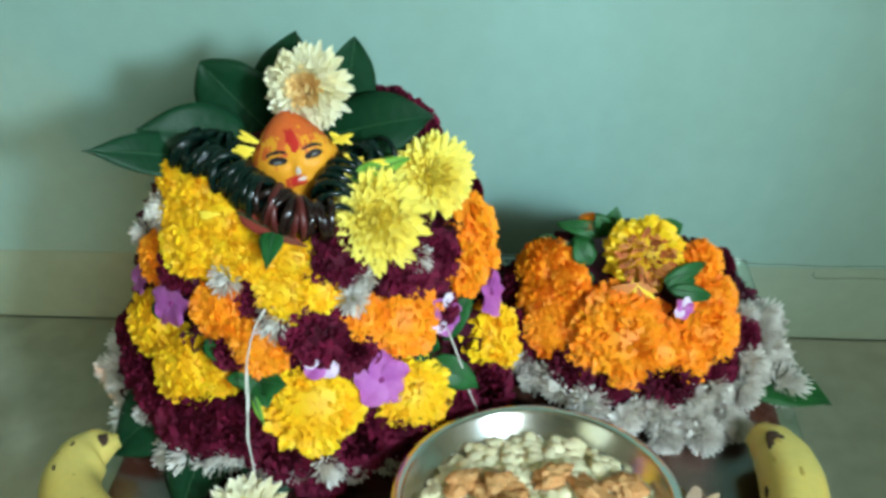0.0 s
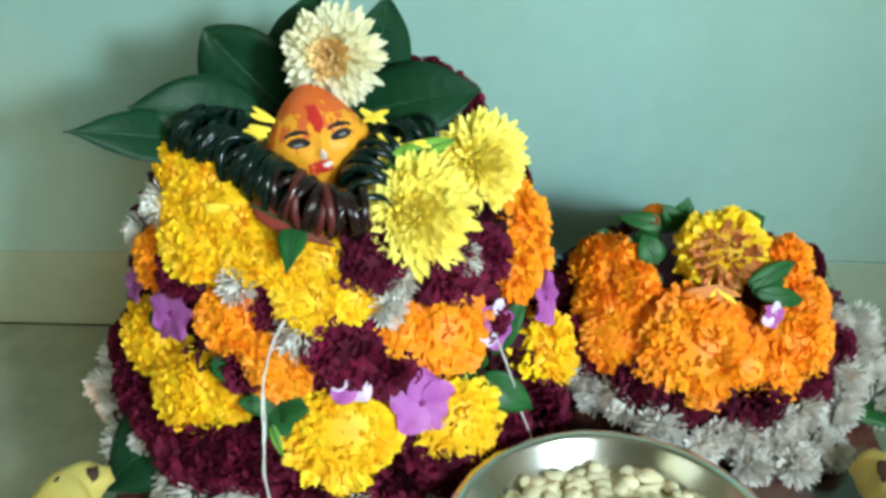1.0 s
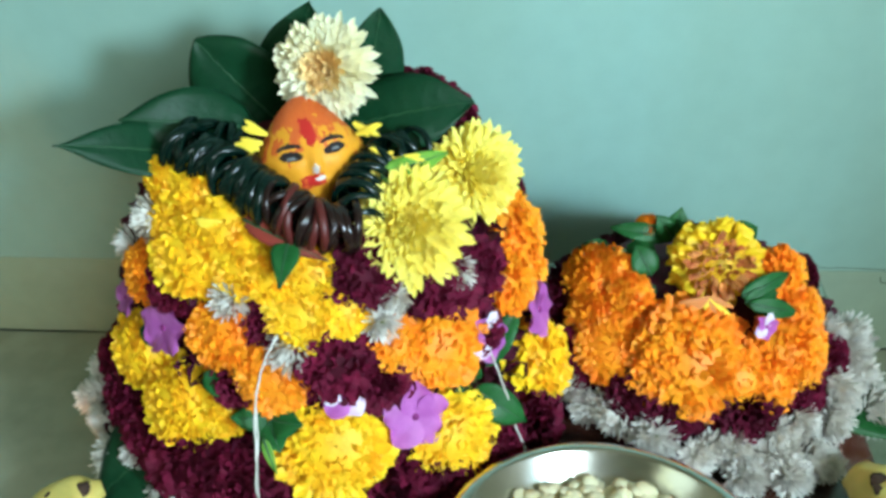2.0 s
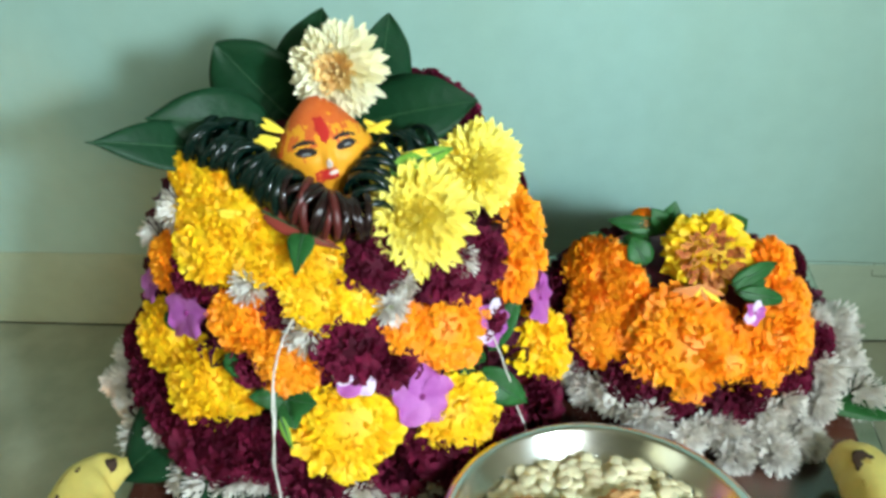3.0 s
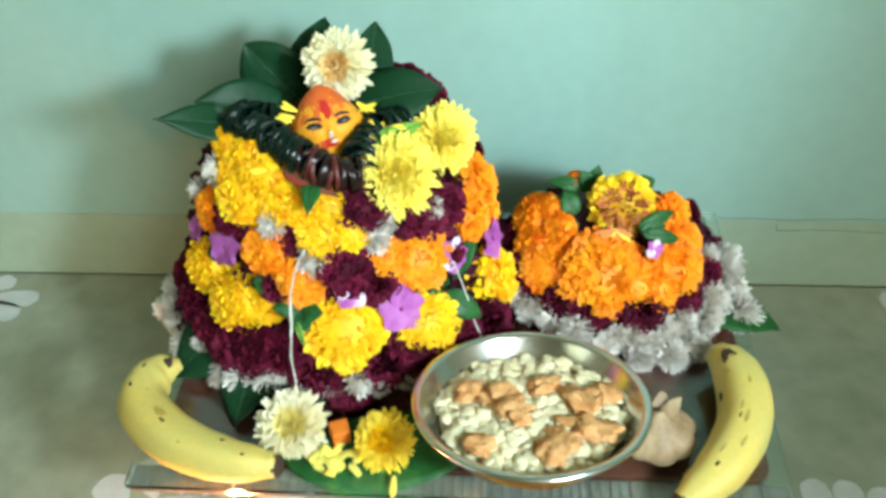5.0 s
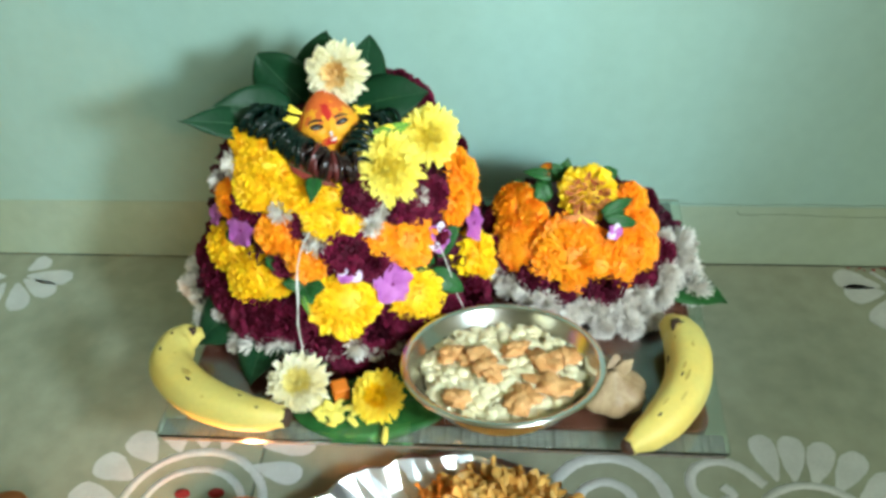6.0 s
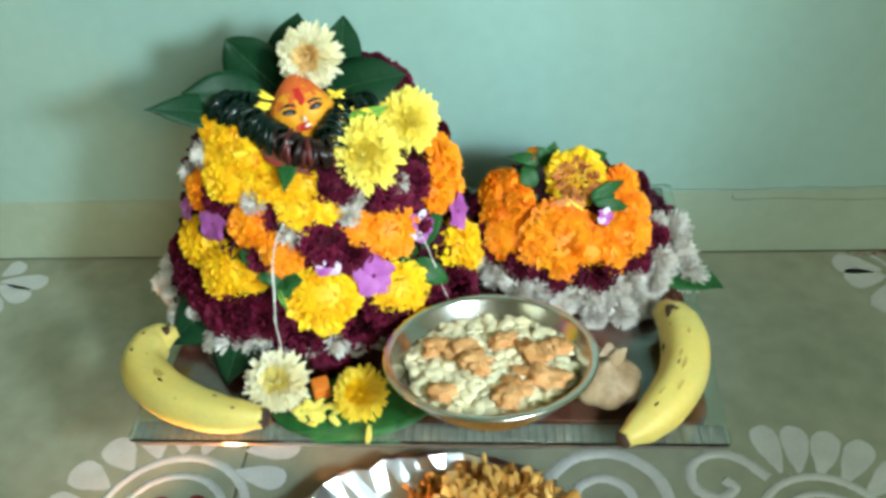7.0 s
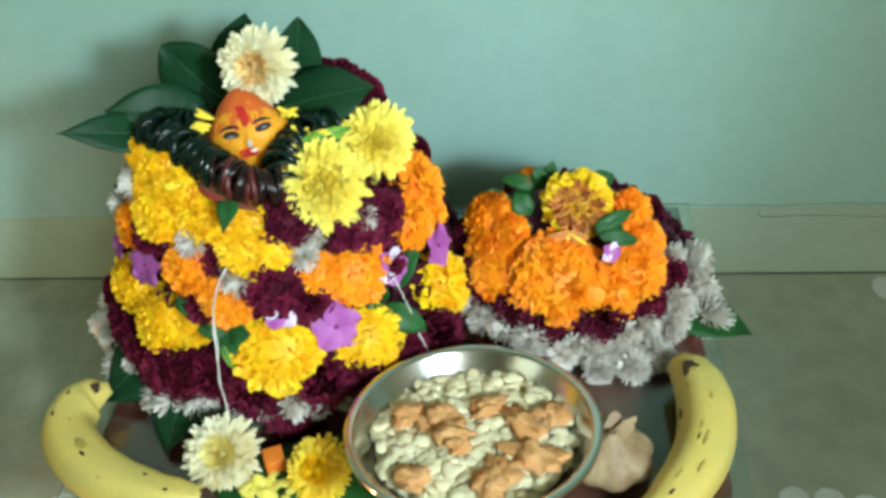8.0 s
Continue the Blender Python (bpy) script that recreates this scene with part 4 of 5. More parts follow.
for base, tip, w in (((0.1365, 0.498, 0.1905), (0.1280, 0.506, 0.2040), 0.015), ((0.1480, 0.520, 0.1985), (0.1166, 0.522, 0.2035), 0.011), ((0.150, 0.520, 0.197), (0.1400, 0.522, 0.2120), 0.012), ((0.150, 0.521, 0.198), (0.1533, 0.525, 0.2150), 0.012),
                     ((0.1786, 0.478, 0.1940), (0.2040, 0.492, 0.1990), 0.010), ((0.1815, 0.474, 0.1930), (0.2085, 0.478, 0.1840), 0.010), ((0.1800, 0.476, 0.1920), (0.1980, 0.483, 0.1930), 0.011), ((0.178, 0.515, 0.202), (0.194, 0.522, 0.205), 0.014),
                     ((0.1294, 0.505, 0.1900), (0.1170, 0.510, 0.1990), 0.009), ((0.1400, 0.512, 0.1950), (0.1260, 0.520, 0.1920), 0.012), ((0.1180, 0.532, 0.1840), (0.1010, 0.530, 0.1820), 0.008), ((0.1390, 0.494, 0.1860), (0.1280, 0.492, 0.1790), 0.010)):
    leaf("small_leaf", base, tip, w, UPFRONT, LEAF, "small fresh green leaf on the low mound", group=S, bow=0.10, shape=0.75)
leaf("green_leaf", (0.22, 0.482, 0.126), (0.281, 0.448, 0.128), 0.042, (0, 0, 1), LEAF, "pointed green leaf sticking out under the low mound", bow=0.03)
leaf("betel_leaf", (-0.095, 0.425, 0.150), (-0.143, 0.392, 0.124), 0.05, (-0.5, -0.6, 0.6), BETEL, "dark green leaf under the foot of the mound", bow=0.05)
leaf("betel_leaf", (-0.080, 0.405, 0.142), (-0.088, 0.352, 0.123), 0.042, (-0.2, -0.6, 0.7), BETEL, "dark green leaf under the foot of the mound", bow=0.04)
leaf("betel_leaf", (-0.12, 0.44, 0.135), (-0.150, 0.425, 0.124), 0.03, (-0.5, -0.5, 0.7), BETEL, "dark green leaf under the foot of the mound", bow=0.05)
leaf("betel_leaf", (-0.03, 0.40, 0.138), (-0.058, 0.356, 0.122), 0.034, (0, -0.5, 0.8), BETEL, "dark green leaf under the foot of the mound", bow=0.04)
leaf("banana_leaf_piece", (-0.052, 0.330, 0.1215), (0.085, 0.350, 0.1215), 0.062, (0, 0, 1), LEAF, "piece of green banana leaf lying on the glass", bow=0.008, fold=0.05, shape=0.85)
leaf("dry_leaf", (0.160, 0.452, 0.150), (0.163, 0.432, 0.126), 0.007, UPFRONT, DRY, "thin dry brown leaf hanging below the orange marigold", bow=0.04)
leaf("sprig", (-0.0438, 0.383, 0.1890), (-0.0383, 0.375, 0.1760), 0.0042, UPFRONT, LIGHT_LEAF, "pale green bud hanging from the garland", bow=0.04)

# ---- the painted idol head, one plain mesh ----


def idol(centre):
    n, m = 160, 130
    verts, faces, mats = [], [], []
    for j in range(m + 1):
        ph = math.pi * j / m
        for i in range(n):
            a = 2 * math.pi * i / n
            x, y, z = math.sin(ph) * math.cos(a), math.sin(ph) * math.sin(a), math.cos(ph)
            taper = 1.0 - 0.46 * max(0.0, z) ** 1.15 - 0.26 * max(0.0, -z - 0.15)
            px, py, pz = x * taper, y * taper * 0.9, z * 1.12
            if y < 0:
                nose = math.exp(-((px / 0.10) ** 2 + ((pz + 0.22) / 0.22) ** 2))
                cheek = math.exp(-(((abs(px) - 0.42) / 0.25) ** 2 + ((pz + 0.3) / 0.3) ** 2))
                socket = math.exp(-(((abs(px) - 0.40) / 0.2) ** 2 + ((pz - 0.06) / 0.12) ** 2))
                lip = math.exp(-((px / 0.18) ** 2 + ((pz + 0.56) / 0.09) ** 2))
                py -= 0.17 * nose + 0.05 * cheek - 0.05 * socket + 0.07 * lip
            lump = 1 + 0.02 * noise.noise(Vector((px, py, pz)) * 3.0)
            verts.append(Vector((px, py, pz)) * lump)
    for j in range(m):
        for i in range(n):
            q = (j * n + i, (j + 1) * n + i, (j + 1) * n + (i + 1) % n, j * n + (i + 1) % n)
            c = sum((verts[k] for k in q), Vector()) / 4
            ax = abs(c.x)
            smear = noise.noise(Vector((c.x * 6, c.y * 6, c.z * 3))) + 0.5 * noise.noise(Vector((c.x * 17, c.y * 9, c.z * 8)))
            k = 0
            if c.z > 0.30 - 0.9 * smear:
                k = 1
            if c.y < 0.05:
                if (c.x / 0.11) ** 2 + ((c.z - 0.42) / 0.33) ** 2 < 1 + smear:
                    k = 2
                e, up = (ax - 0.40), 0.10 * (ax - 0.40)
                if (e / 0.20) ** 2 + ((c.z - 0.035 - up) / 0.095) ** 2 < 1:
                    k = 3
                if ((ax - 0.41) / 0.085) ** 2 + ((c.z - 0.0 - up) / 0.036) ** 2 < 1 and c.x < 0:
                    k = 5
                if ((ax - 0.42) / 0.07) ** 2 + ((c.z - 0.02) / 0.032) ** 2 < 1 and c.x > 0:
                    k = 5
                if abs(c.z - (0.24 - 1.3 * (ax - 0.40) ** 2)) < 0.046 - 0.07 * abs(ax - 0.38) and 0.18 < ax < 0.62:
                    k = 3
                # pale streak down the nose: its highlight, put into the colour
                if ((c.x + 0.02) / 0.045) ** 2 + ((c.z + 0.28) / 0.11) ** 2 < 1:
                    k = 4
                if ((c.x + 0.10) / 0.26) ** 2 + ((c.z + 0.50) / 0.13) ** 2 < 1 + smear:
                    k = 2 if smear < 0.25 else 1
                if ((c.x - 0.04) / 0.10) ** 2 + ((c.z + 0.47) / 0.045) ** 2 < 1:
                    k = 4
            faces.append(q)
            mats.append(k)
    me = as_mesh("idol_head", verts, faces, FACE)
    for extra in (FACE_RED, FACE_MARK, FACE_DARK, FACE_PALE, EYE_GREY):
        me.materials.append(extra)
    me.polygons.foreach_set("material_index", mats)
    ob = put("idol_head", me)
    ob.matrix_basis = Matrix.Translation(centre) @ Euler((radians(-28), radians(-3), radians(21))).to_matrix().to_4x4() @ Matrix.Diagonal((0.0236, 0.0222, 0.0226, 1))
    return tagged(ob, "small egg-shaped orange idol head with painted marks", "idol")


idol((-0.0280, 0.470, 0.2815))

# ragged yellow petals tucked round the head
rng = random.Random(31)
v, f = [], []
for x, y, z, dx, dz in ((-0.046, 0.462, 0.291, -1, 0.2), (-0.048, 0.462, 0.288, -1, 0.0), (-0.044, 0.464, 0.294, -0.8, 0.5), (-0.049, 0.461, 0.289, -0.9, -0.3), (-0.006, 0.468, 0.292, 0.8, 0.3), (-0.003, 0.466, 0.279, 0.9, 0.2), (0.010, 0.462, 0.283, 1, 0.3), (0.012, 0.462, 0.283, -1, 0.4), (-0.005, 0.446, 0.272, 0.8, -0.2), (-0.056, 0.43, 0.271, -0.8, 0.1), (-0.007, 0.470, 0.297, 0.8, -0.5)):
    for q in range(3):
        d = Vector((dx, -0.25, dz + rng.uniform(-0.3, 0.3))).normalized()
        add_petal(v, f, Vector((x, y, z)), d, d.cross(Vector((0, -1, 0.4))).normalized(), rng.uniform(0.009, 0.015), 0.0013, 0.2, 0.2, 0.3, "strap", rng, 2, 4)
tagged(put("loose_yellow_petals", as_mesh("loose_yellow_petals", v, f, MUM_IN)), "loose yellow petals stuck round the idol", "petals", kind="stuff")

# ---- strings of small glass bangles ----


def ring_mesh(name, mat, r=1.0, minor=0.15):
    verts, faces = [], []
    n, m = 32, 8
    for i in range(n):
        a = 2 * math.pi * i / n
        for j in range(m):
            b = 2 * math.pi * j / m
            k = r + minor * math.cos(b)
            verts.append((k * math.cos(a), k * math.sin(a), minor * 1.25 * math.sin(b)))
    for i in range(n):
        for j in range(m):
            faces.append((i * m + j, ((i + 1) % n) * m + j, ((i + 1) % n) * m + (j + 1) % m, i * m + (j + 1) % m))
    return as_mesh(name, verts, faces, mat)


RINGS = [ring_mesh("glass_bangle", mat) for mat in (BANGLE_G, BANGLE_B, BANGLE_R)]


def bangle_string(points, count, radius, pick, group, label):
    rng = random.Random(count)
    pts = spline(points, count)
    for k, p in enumerate(pts):
        d = (pts[min(k + 1, count - 1)] - pts[max(k - 1, 0)]).normalized()
        d = (d + Vector((rng.uniform(-1, 1), rng.uniform(-1, 1), rng.uniform(-1, 1))) * 0.42).normalized()
        ob = put("glass_bangle", RINGS[pick(k, rng)])
        ob.matrix_basis = facing(p + Vector((rng.uniform(-1, 1), rng.uniform(-1, 1), rng.uniform(-1, 1))) * 0.0008, d, radius * rng.uniform(0.92, 1.06), 0)
        tagged(ob, label[pick(k, random.Random(k))] if isinstance(label, list) else label, "bangle", group)


bangle_string([(-0.083, 0.464, 0.287), (-0.058, 0.450, 0.282), (-0.038, 0.437, 0.277)], 26, 0.0108, lambda k, r: 0, "bangles strung round the idol", "small dark green glass bangle strung below the idol")
bangle_string([(-0.036, 0.436, 0.277), (-0.021, 0.429, 0.272), (-0.004, 0.433, 0.268)], 17, 0.0101, lambda k, r: 2 if k in (2, 5, 9, 10) else 1, "bangles strung round the idol", "small brown bangle dusted with red powder")
bangle_string([(-0.002, 0.436, 0.269), (-0.003, 0.452, 0.276), (0.006, 0.468, 0.279), (0.018, 0.482, 0.277)], 13, 0.0100, lambda k, r: 0, "bangles strung round the idol", "small dark green glass bangle strung beside the idol")
bangle_string([(-0.088, 0.478, 0.283), (-0.07, 0.472, 0.284), (-0.055, 0.468, 0.282)], 8, 0.0100, lambda k, r: 0, "bangles strung round the idol", "small dark green glass bangle on the leaves")

# ---- threads ----


def thread(name, pts, r, label):
    c = spline(pts, 40)
    rng = random.Random(len(pts))
    c = [p + Vector((rng.uniform(-1, 1), 0, rng.uniform(-1, 1))) * 0.0002 for p in c]
    return tagged(put(name, as_mesh(name, *tube(c, [r] * len(c), 8), THREAD)), label, "thread")


thread("cotton_thread", [(-0.036, 0.404, 0.232), (-0.039, 0.394, 0.229), (-0.043, 0.390, 0.218), (-0.046, 0.385, 0.203), (-0.047, 0.379, 0.184), (-0.048, 0.374, 0.166), (-0.047, 0.369, 0.151), (-0.044, 0.362, 0.136), (-0.038, 0.356, 0.126)], 0.0005, "white cotton thread hanging down the mound")
thread("cotton_thread", [(-0.036, 0.404, 0.231), (-0.040, 0.394, 0.227), (-0.045, 0.388, 0.210), (-0.046, 0.381, 0.188), (-0.049, 0.375, 0.168), (-0.047, 0.370, 0.152), (-0.045, 0.363, 0.138)], 0.0004, "white cotton thread hanging down the mound")
thread("cotton_thread", [(0.052, 0.440, 0.196), (0.056, 0.432, 0.190), (0.062, 0.429, 0.171), (0.065, 0.426, 0.158), (0.071, 0.422, 0.142), (0.074, 0.420, 0.128)], 0.0005, "white cotton thread hanging down the mound")

# ---- bananas ----


def banana(points, radii, label, bruises):
    pts = spline(points, 34)
    n = len(pts)
    k = [radii[0] + 0 for _ in range(n)]
    for j in range(n):
        u = j / (n - 1) * (len(radii) - 1)
        i = min(int(u), len(radii) - 2)
        w = u - i
        w = w * w * (3 - 2 * w)
        k[j] = radii[i] + (radii[i + 1] - radii[i]) * w
    holder = new("banana")
    c = pts[n // 2].copy()
    holder.location = c
    tagged(holder, label, "banana", "bananas on the stand")
    sq = lambda a: 1.0 + 0.035 * math.cos(5 * a + 0.4)
    put("peel", as_mesh("peel", *tube([p - c for p in pts], k, 30, sq), BANANA), holder)
    d0, d1 = (pts[0] - pts[1]).normalized(), (pts[-1] - pts[-2]).normalized()
    for p, d, r, L, name in ((pts[0], d0, k[0], 0.0022, "blossom_end"), (pts[-1], d1, k[-1], 0.006, "stalk")):
        q = [p - c - d * 0.002 + d * (L * s) for s in (0, 0.4, 0.8, 1.0)]
        put(name, as_mesh(name, *tube(q, [r * 1.02, r * 1.0, r * 0.8, r * 0.45], 14), BROWN_TIP), holder, "dark dried end")
    for s, a, size, wide, dark in bruises:
        j = int(s * (n - 2)) + 1
        d = (pts[j + 1] - pts[j - 1]).normalized()
        side = d.cross(Vector((0, 0, 1))).normalized()
        top = side.cross(d).normalized()
        nrm = side * math.cos(a) + top * math.sin(a)
        v, f = [], []
        R = Matrix((d, nrm.cross(d), nrm)).transposed()
        add_ball(v, f, Vector((0, 0, 0)), size, size * wide, 0.0003, 20, 6)
        off = Vector((s * 40, a * 9, 0))
        v = [pts[j] - c + nrm * (k[j] * 1.015) + R @ (Vector((q.x, q.y, 0)) * (1 + 0.35 * noise.noise(q * 420 + off)) + Vector((0, 0, q.z - 0.5 * (q.y ** 2) / k[j]))) for q in v]
        put("bruise", as_mesh("bruise", v, f, BROWN_TIP if dark else BRUISE), holder)
    return holder


banana([(-0.132, 0.391, 0.1400), (-0.1465, 0.3805, 0.1395), (-0.147, 0.356, 0.138), (-0.118, 0.329, 0.1375), (-0.082, 0.3155, 0.136), (-0.050, 0.314, 0.134)],
       [0.0040, 0.0108, 0.0145, 0.0160, 0.0165, 0.0160, 0.0145, 0.0120, 0.0075], "ripe yellow banana with brown specks",
       [(0.075, 2.0, 0.0046, 0.75, True), (0.22, 1.5, 0.0018, 0.6, True), (0.30, 1.2, 0.0030, 0.4, False), (0.36, 1.3, 0.0022, 0.6, True), (0.42, 1.9, 0.0016, 0.5, False), (0.55, 1.7, 0.0050, 0.55, False), (0.57, 1.5, 0.0025, 0.4, True), (0.66, 1.1, 0.0016, 0.7, False), (0.80, 1.9, 0.0016, 0.6, True), (0.5, 2.3, 0.0012, 0.6, False), (0.74, 2.4, 0.0030, 0.3, False), (0.88, 1.4, 0.0018, 0.5, True)])
banana([(0.229, 0.414, 0.139), (0.2375, 0.398, 0.1395), (0.240, 0.375, 0.139), (0.234, 0.348, 0.138), (0.214, 0.318, 0.136), (0.190, 0.298, 0.134)],
       [0.0085, 0.0130, 0.0155, 0.0168, 0.0168, 0.0162, 0.0150, 0.0120, 0.0060], "ripe yellow banana with brown bruises and a dark stalk",
       [(0.16, 1.25, 0.0060, 0.75, True), (0.21, 1.0, 0.0034, 0.6, True), (0.20, 1.3, 0.0030, 0.5, False), (0.30, 0.9, 0.0020, 0.5, False), (0.45, 0.35, 0.0040, 0.5, True), (0.56, 1.3, 0.0050, 0.25, False), (0.62, 1.6, 0.0060, 0.2, False), (0.60, 1.35, 0.0026, 0.3, True), (0.70, 1.9, 0.0045, 0.25, False), (0.76, 1.4, 0.0050, 0.2, False), (0.40, 1.6, 0.0030, 0.4, False), (0.84, 1.6, 0.0026, 0.4, True)])

# ---- steel bowl of split gram and jaggery ----
bowl = new("steel_bowl")
tagged(bowl, "shallow polished steel bowl with a rolled rim on the glass", "bowl")
BOWL_M = Matrix.Translation((0.1040, 0.3490, 0.1625)) @ Euler((radians(-11), radians(0.5), 0)).to_matrix().to_4x4()
bowl.matrix_basis = BOWL_M
inner = [(0.0005, -0.0325), (0.020, -0.0325), (0.033, -0.0315), (0.044, -0.026), (0.055, -0.017), (0.063, -0.008), (0.0665, -0.002)]
outer = [(0.0665, -0.0035), (0.063, -0.012), (0.056, -0.0215), (0.046, -0.031), (0.038, -0.0365), (0.0345, -0.0395), (0.031, -0.0385), (0.0005, -0.0375)]
bowl_body = put("bowl_body", as_mesh("bowl_body", *lathe(inner + [(0.068, 0.0004), (0.0675, -0.002)] + outer, 96), STEEL), bowl)
put("rim", as_mesh("rim", *lathe([(0.0665, -0.0015), (0.0675, 0.0003), (0.0700, 0.0010), (0.0722, 0.0004), (0.0728, -0.0012), (0.0716, -0.0024), (0.0690, -0.0022), (0.0665, -0.0030)], 96), STEEL), bowl, "flat rolled steel rim")
v, f = [], []
rng = random.Random(77)
for k in range(9):
    a = radians(40 + 12 * k)
    R = Euler((0, 0, a)).to_matrix()
    add_ball(v, f, Vector((0.0585 * math.cos(a), 0.0585 * math.sin(a), -0.0118)), 0.0006, 0.0022, 0.0028, 8, 6, R)
put("embossing", as_mesh("embossing", v, f, STEEL), bowl_body, "small embossed steel marks")

v, f = [], []
rng = random.Random(5)
for k in range(800):
    r = 0.0565 * math.sqrt(rng.random())
    a = rng.uniform(0, 2 * math.pi)
    x, y = r * math.cos(a), r * math.sin(a)
    h = -0.0098 + 0.0045 * (1 - (r / 0.057) ** 2) + rng.uniform(-0.003, 0.0012) + 0.001 * math.sin(x * 190) * math.cos(y * 170)
    R = Euler((rng.uniform(-0.4, 0.4), rng.uniform(-0.4, 0.4), rng.uniform(0, 6))).to_matrix()
    s = rng.uniform(0.85, 1.2)
    add_ball(v, f, Vector((x, y, h)), 0.0042 * s, 0.0037 * s, 0.0015 * s, 11, 6, R)
gram = put("split_gram", as_mesh("split_gram", v, f, GRAM))
gram.matrix_basis = BOWL_M
tagged(gram, "pale yellow split roasted gram filling the steel bowl", "gram", kind="stuff")
v, f = lathe([(0.0003, -0.0060), (0.03, -0.0075), (0.046, -0.0105), (0.056, -0.0145)], 32)
gram_bed = put("gram_bed", as_mesh("gram_bed", v, f, GRAM))
gram_bed.matrix_basis = BOWL_M
tagged(gram_bed, "packed split gram lower in the steel bowl", "gram", kind="stuff")


def lump(name, m, size, mat, label, category, group, seed, rough=0.25):
    bm = bmesh.new()
    bmesh.ops.create_icosphere(bm, subdivisions=4, radius=1.0)
    off = Vector((seed * 3.1, seed * 1.7, seed * 0.9))
    for vert in bm.verts:
        k = 1 + rough * noise.noise(vert.co * 1.6 + off) * 1.6 + rough * 0.7 * noise.noise(vert.co * 4.5 + off) + rough * 0.3 * noise.noise(vert.co * 11 + off) * 2
        vert.co = Vector((vert.co.x * size[0], vert.co.y * size[1], vert.co.z * size[2])) * k
    ob = part(name, bm, mat)
    ob.matrix_basis = m
    return tagged(ob, label, category, group)


for k, (x, y, sx, sy) in enumerate(((-0.018, 0.006, 0.010, 0.009), (-0.012, -0.006, 0.008, 0.010), (-0.030, -0.038, 0.008, 0.007), (0.008, 0.016, 0.010, 0.006), (0.029, 0.004, 0.013, 0.007),
                                    (0.046, 0.014, 0.008, 0.009), (0.014, -0.038, 0.012, 0.010), (0.033, -0.022, 0.014, 0.010), (-0.037, 0.010, 0.008, 0.007), (-0.006, -0.016, 0.006, 0.006))):
    z = -0.0062 + 0.004 * (1 - (math.hypot(x, y) / 0.057) ** 2)
    lump("jaggery_piece", BOWL_M @ Matrix.Translation((x, y, z)) @ Matrix.Rotation(k * 1.3, 4, "Z"), (sx * 1.12, sy * 1.12, 0.0042), JAGGERY, "orange brown lump of jaggery on the split gram", "jaggery", "jaggery in the bowl", k + 1, 0.4)

# ---- garlic bulb, turmeric block, petals on the leaf ----
garlic = new("garlic_bulb")
garlic.location = (0.183, 0.351, TOP)
garlic.scale = (1.28, 1.2, 1.08)
tagged(garlic, "papery beige garlic bulb lying on the glass", "garlic")
verts, faces = [], []
prof = [(0.004, 0.0), (0.011, 0.001), (0.0165, 0.006), (0.0175, 0.012), (0.0145, 0.018), (0.009, 0.0225), (0.004, 0.026), (0.0018, 0.030)]
nn = 48
for r, z in prof:
    for i in range(nn):
        a = 2 * math.pi * i / nn
        rr = r * (1 + 0.15 * abs(math.sin(a * 3.5 + 0.4)) ** 0.7 * min(1, r / 0.01))
        verts.append((rr * math.cos(a), rr * math.sin(a), z))
for j in range(len(prof) - 1):
    for i in range(nn):
        faces.append((j * nn + i, j * nn + (i + 1) % nn, (j + 1) * nn + (i + 1) % nn, (j + 1) * nn + i))
faces.append(tuple(range(nn))[::-1])
put("bulb", as_mesh("bulb", verts, faces, GARLIC), garlic)
v, f = [], []
rng = random.Random(3)
for k, (dx, dy, dz) in enumerate(((0.9, 0.3, 0.7), (-0.5, 0.6, 0.8), (0.2, 0.2, 1.0), (0.6, -0.2, 0.9))):
    d = Vector((dx, dy, dz)).normalized()
    add_petal(v, f, Vector((0, 0, 0.019)), d, d.cross(Vector((0.2, -1, 0))).normalized(), 0.017, 0.005, 0.3, 0.4, 0.3, "wide", rng, 4, 5)
put("dry_skin", as_mesh("dry_skin", v, f, GARLIC), garlic)

cube = part("turmeric_block", box(0.012, 0.012, 0.012, 0.0012, 3), TURMERIC)
cube.matrix_basis = pose(-0.0165, 0.3455, TOP + 0.0085, 4, 3, 24)
tagged(cube, "small orange turmeric block on the banana leaf", "block")
v, f = [], []
for k in range(26):
    p = Vector((rng.gauss(-0.018, 0.010), rng.gauss(0.329, 0.006), TOP + 0.004 + rng.uniform(0, 0.003)))
    d = Vector((rng.uniform(-1, 1), rng.uniform(-1, 1), rng.uniform(0, 0.6))).normalized()
    add_petal(v, f, p, d, d.cross(Vector((0.1, 0.1, 1))).normalized(), rng.uniform(0.006, 0.011), 0.0028, 0.3, 0.35, 0.2, "strap", rng, 2, 4)
d = Vector((0.05, -1, -0.1)).normalized()
add_petal(v, f, Vector((0.021, 0.317, TOP + 0.004)), d, d.cross(Vector((0, 0, 1))).normalized(), 0.016, 0.0022, -0.05, 0.3, 0.0, "strap", rng, 2, 4)
tagged(put("fallen_petals", as_mesh("fallen_petals", v, f, MUM_P)), "fallen lemon yellow petals on the banana leaf", "petals", kind="stuff")

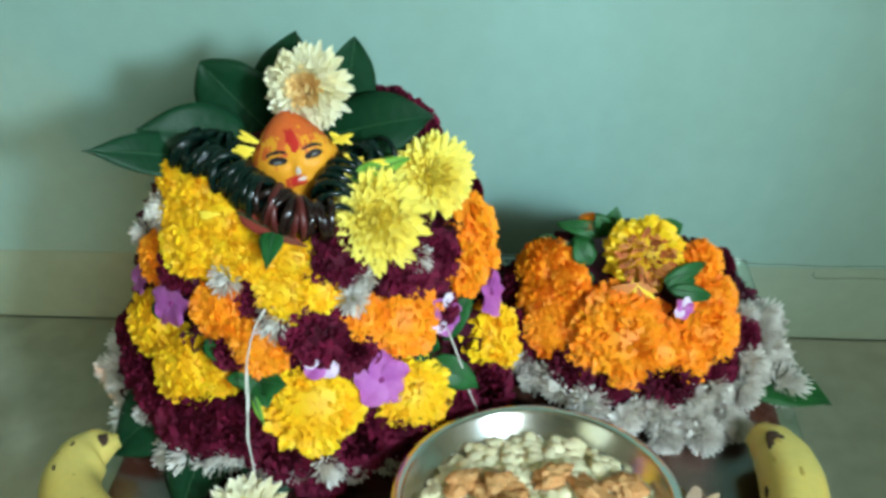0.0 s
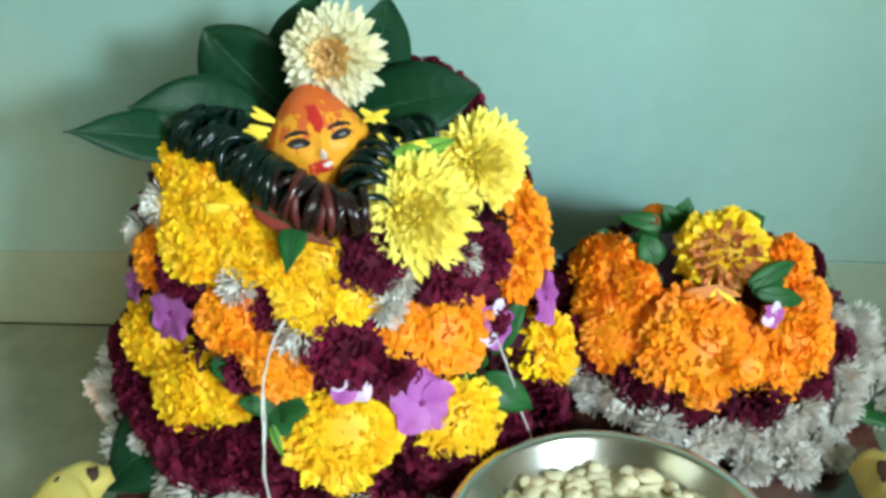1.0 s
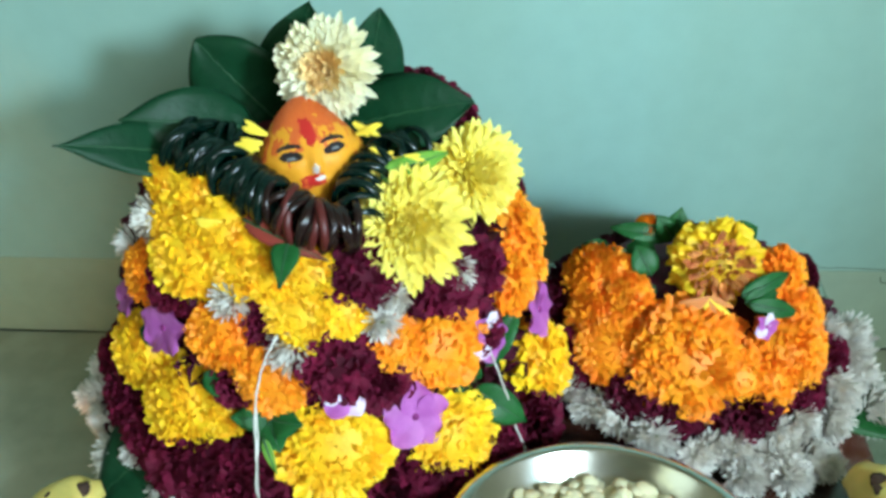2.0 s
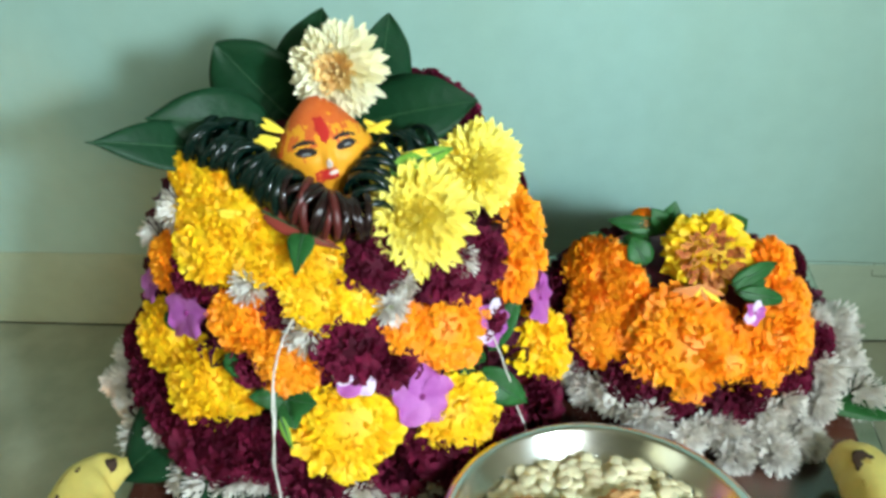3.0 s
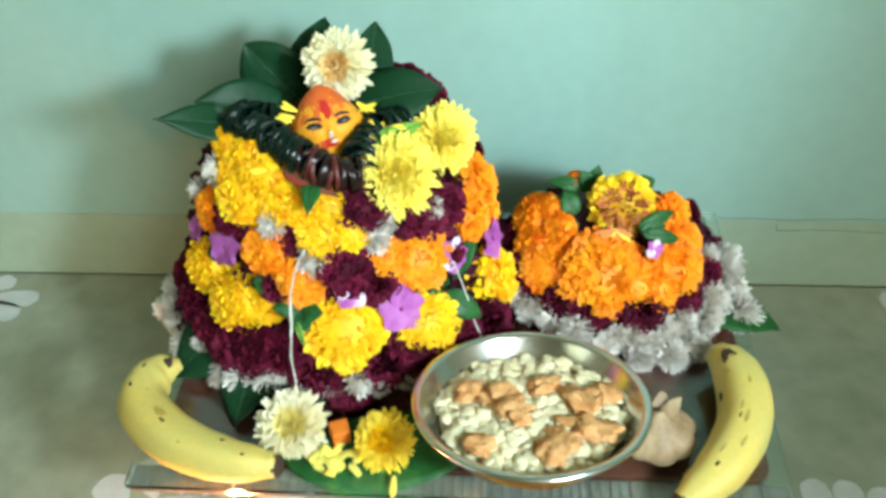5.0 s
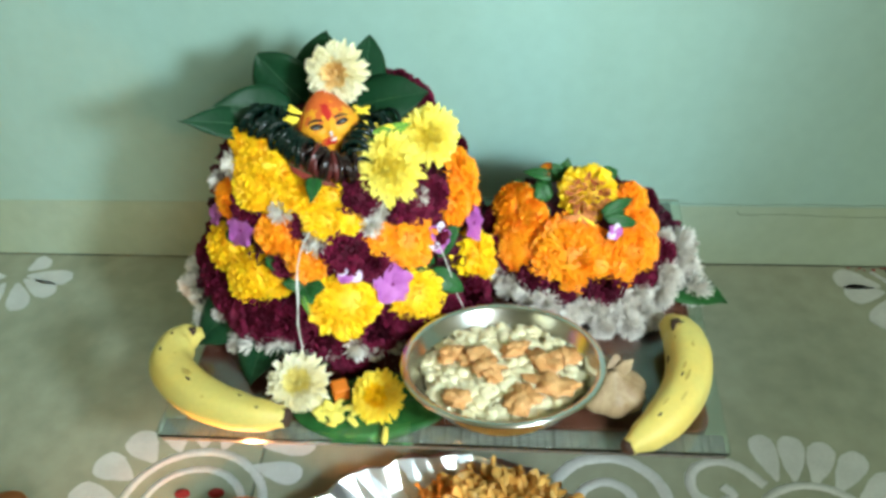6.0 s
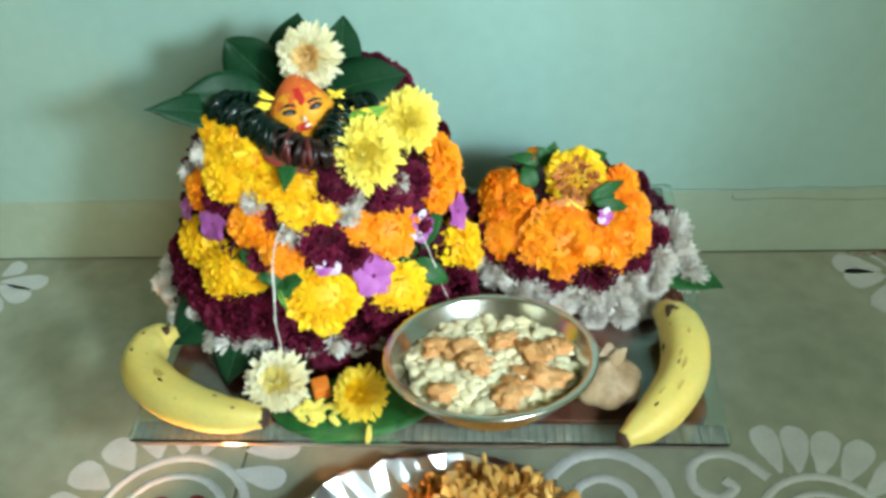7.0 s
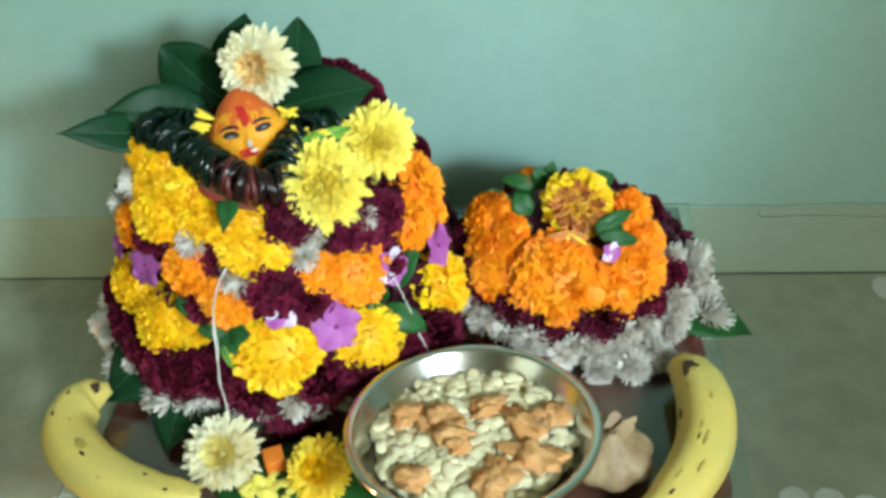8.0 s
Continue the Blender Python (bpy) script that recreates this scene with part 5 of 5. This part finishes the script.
# ---- foil-lined plate of snacks and an oil lamp on the floor ----
plate = new("foil_plate")
plate.location = (0.065, 0.222, 0)
tagged(plate, "large plate lined with crinkled silver foil on the floor", "plate")
v, f = lathe([(0.001, 0.004), (0.10, 0.004), (0.108, 0.008), (0.120, 0.018), (0.140, 0.034), (0.143, 0.031), (0.128, 0.020), (0.112, 0.002), (0.10, 0.0), (0.001, 0.0)], 72, 0.03, 3)
put("foil_lining", as_mesh("foil_lining", v, f, FOIL, False), plate)
put("plate_bottom", as_mesh("plate_bottom", *lathe([(0.001, 0.009), (0.095, 0.009), (0.114, 0.012)], 60), PLATE_DARK), plate)
v, f = [], []
rng = random.Random(9)
for k in range(1100):
    r = 0.070 * math.sqrt(rng.random())
    a = rng.uniform(0, 2 * math.pi)
    x, y = r * math.cos(a) * 1.05, r * math.sin(a)
    h = 0.012 + 0.038 * (1 - (r / 0.074) ** 2) + rng.uniform(-0.004, 0.004)
    d = Vector((rng.uniform(-1, 1), rng.uniform(-1, 1), rng.uniform(-0.2, 0.8))).normalized()
    side = d.cross(Vector((rng.uniform(-1, 1), rng.uniform(-1, 1), 1))).normalized()
    add_petal(v, f, Vector((x, y, h)), d, side, rng.uniform(0.007, 0.015), rng.uniform(0.003, 0.007), rng.uniform(-0.5, 0.5), 0.5, 0.5, "fan", rng, 3, 3)
add_ball(v, f, Vector((0, 0, 0.012)), 0.062, 0.060, 0.030, 24, 12)
snack = put("snack_heap", as_mesh("snack_heap", v, f, SNACK))
snack.location = (0.098, 0.278, 0.013)
tagged(snack, "heap of yellow brown crisp flakes on the foil plate", "snack", kind="stuff")
for k, (x, y, z) in enumerate(((0.075, 0.320, 0.030), (0.092, 0.326, 0.028), (0.122, 0.30, 0.044))):
    lump("date", Matrix.Translation((x, y, z)) @ Matrix.Rotation(k, 4, "Z"), (0.013, 0.008, 0.007), DARK_FOOD, "dark brown dried date among the flakes", "date", "dates on the plate", k + 40, 0.15)

lamp = new("oil_lamp")
lamp.location = (-0.097, 0.283, 0)
tagged(lamp, "small copper oil lamp with a lit wick on the floor", "oil lamp")
put("lamp_bowl", as_mesh("lamp_bowl", *lathe([(0.001, 0.0), (0.014, 0.0), (0.016, 0.004), (0.010, 0.010), (0.012, 0.018), (0.026, 0.028), (0.030, 0.036), (0.028, 0.036), (0.024, 0.029), (0.001, 0.024)], 40), COPPER), lamp)
put("flame", as_mesh("flame", *lathe([(0.0005, 0.036), (0.0035, 0.040), (0.0042, 0.046), (0.0025, 0.054), (0.0004, 0.062)], 14), FLAME), lamp, "small yellow flame").location = (0.0, -0.014, -0.002)
pot = new("copper_pot")
pot.location = (-0.292, 0.295, 0)
tagged(pot, "small copper pot standing on the floor", "pot")
put("pot_body", as_mesh("pot_body", *lathe([(0.001, 0.0), (0.016, 0.0), (0.022, 0.010), (0.020, 0.020), (0.013, 0.026), (0.018, 0.031), (0.017, 0.031), (0.012, 0.027), (0.001, 0.024)], 40), COPPER), pot)
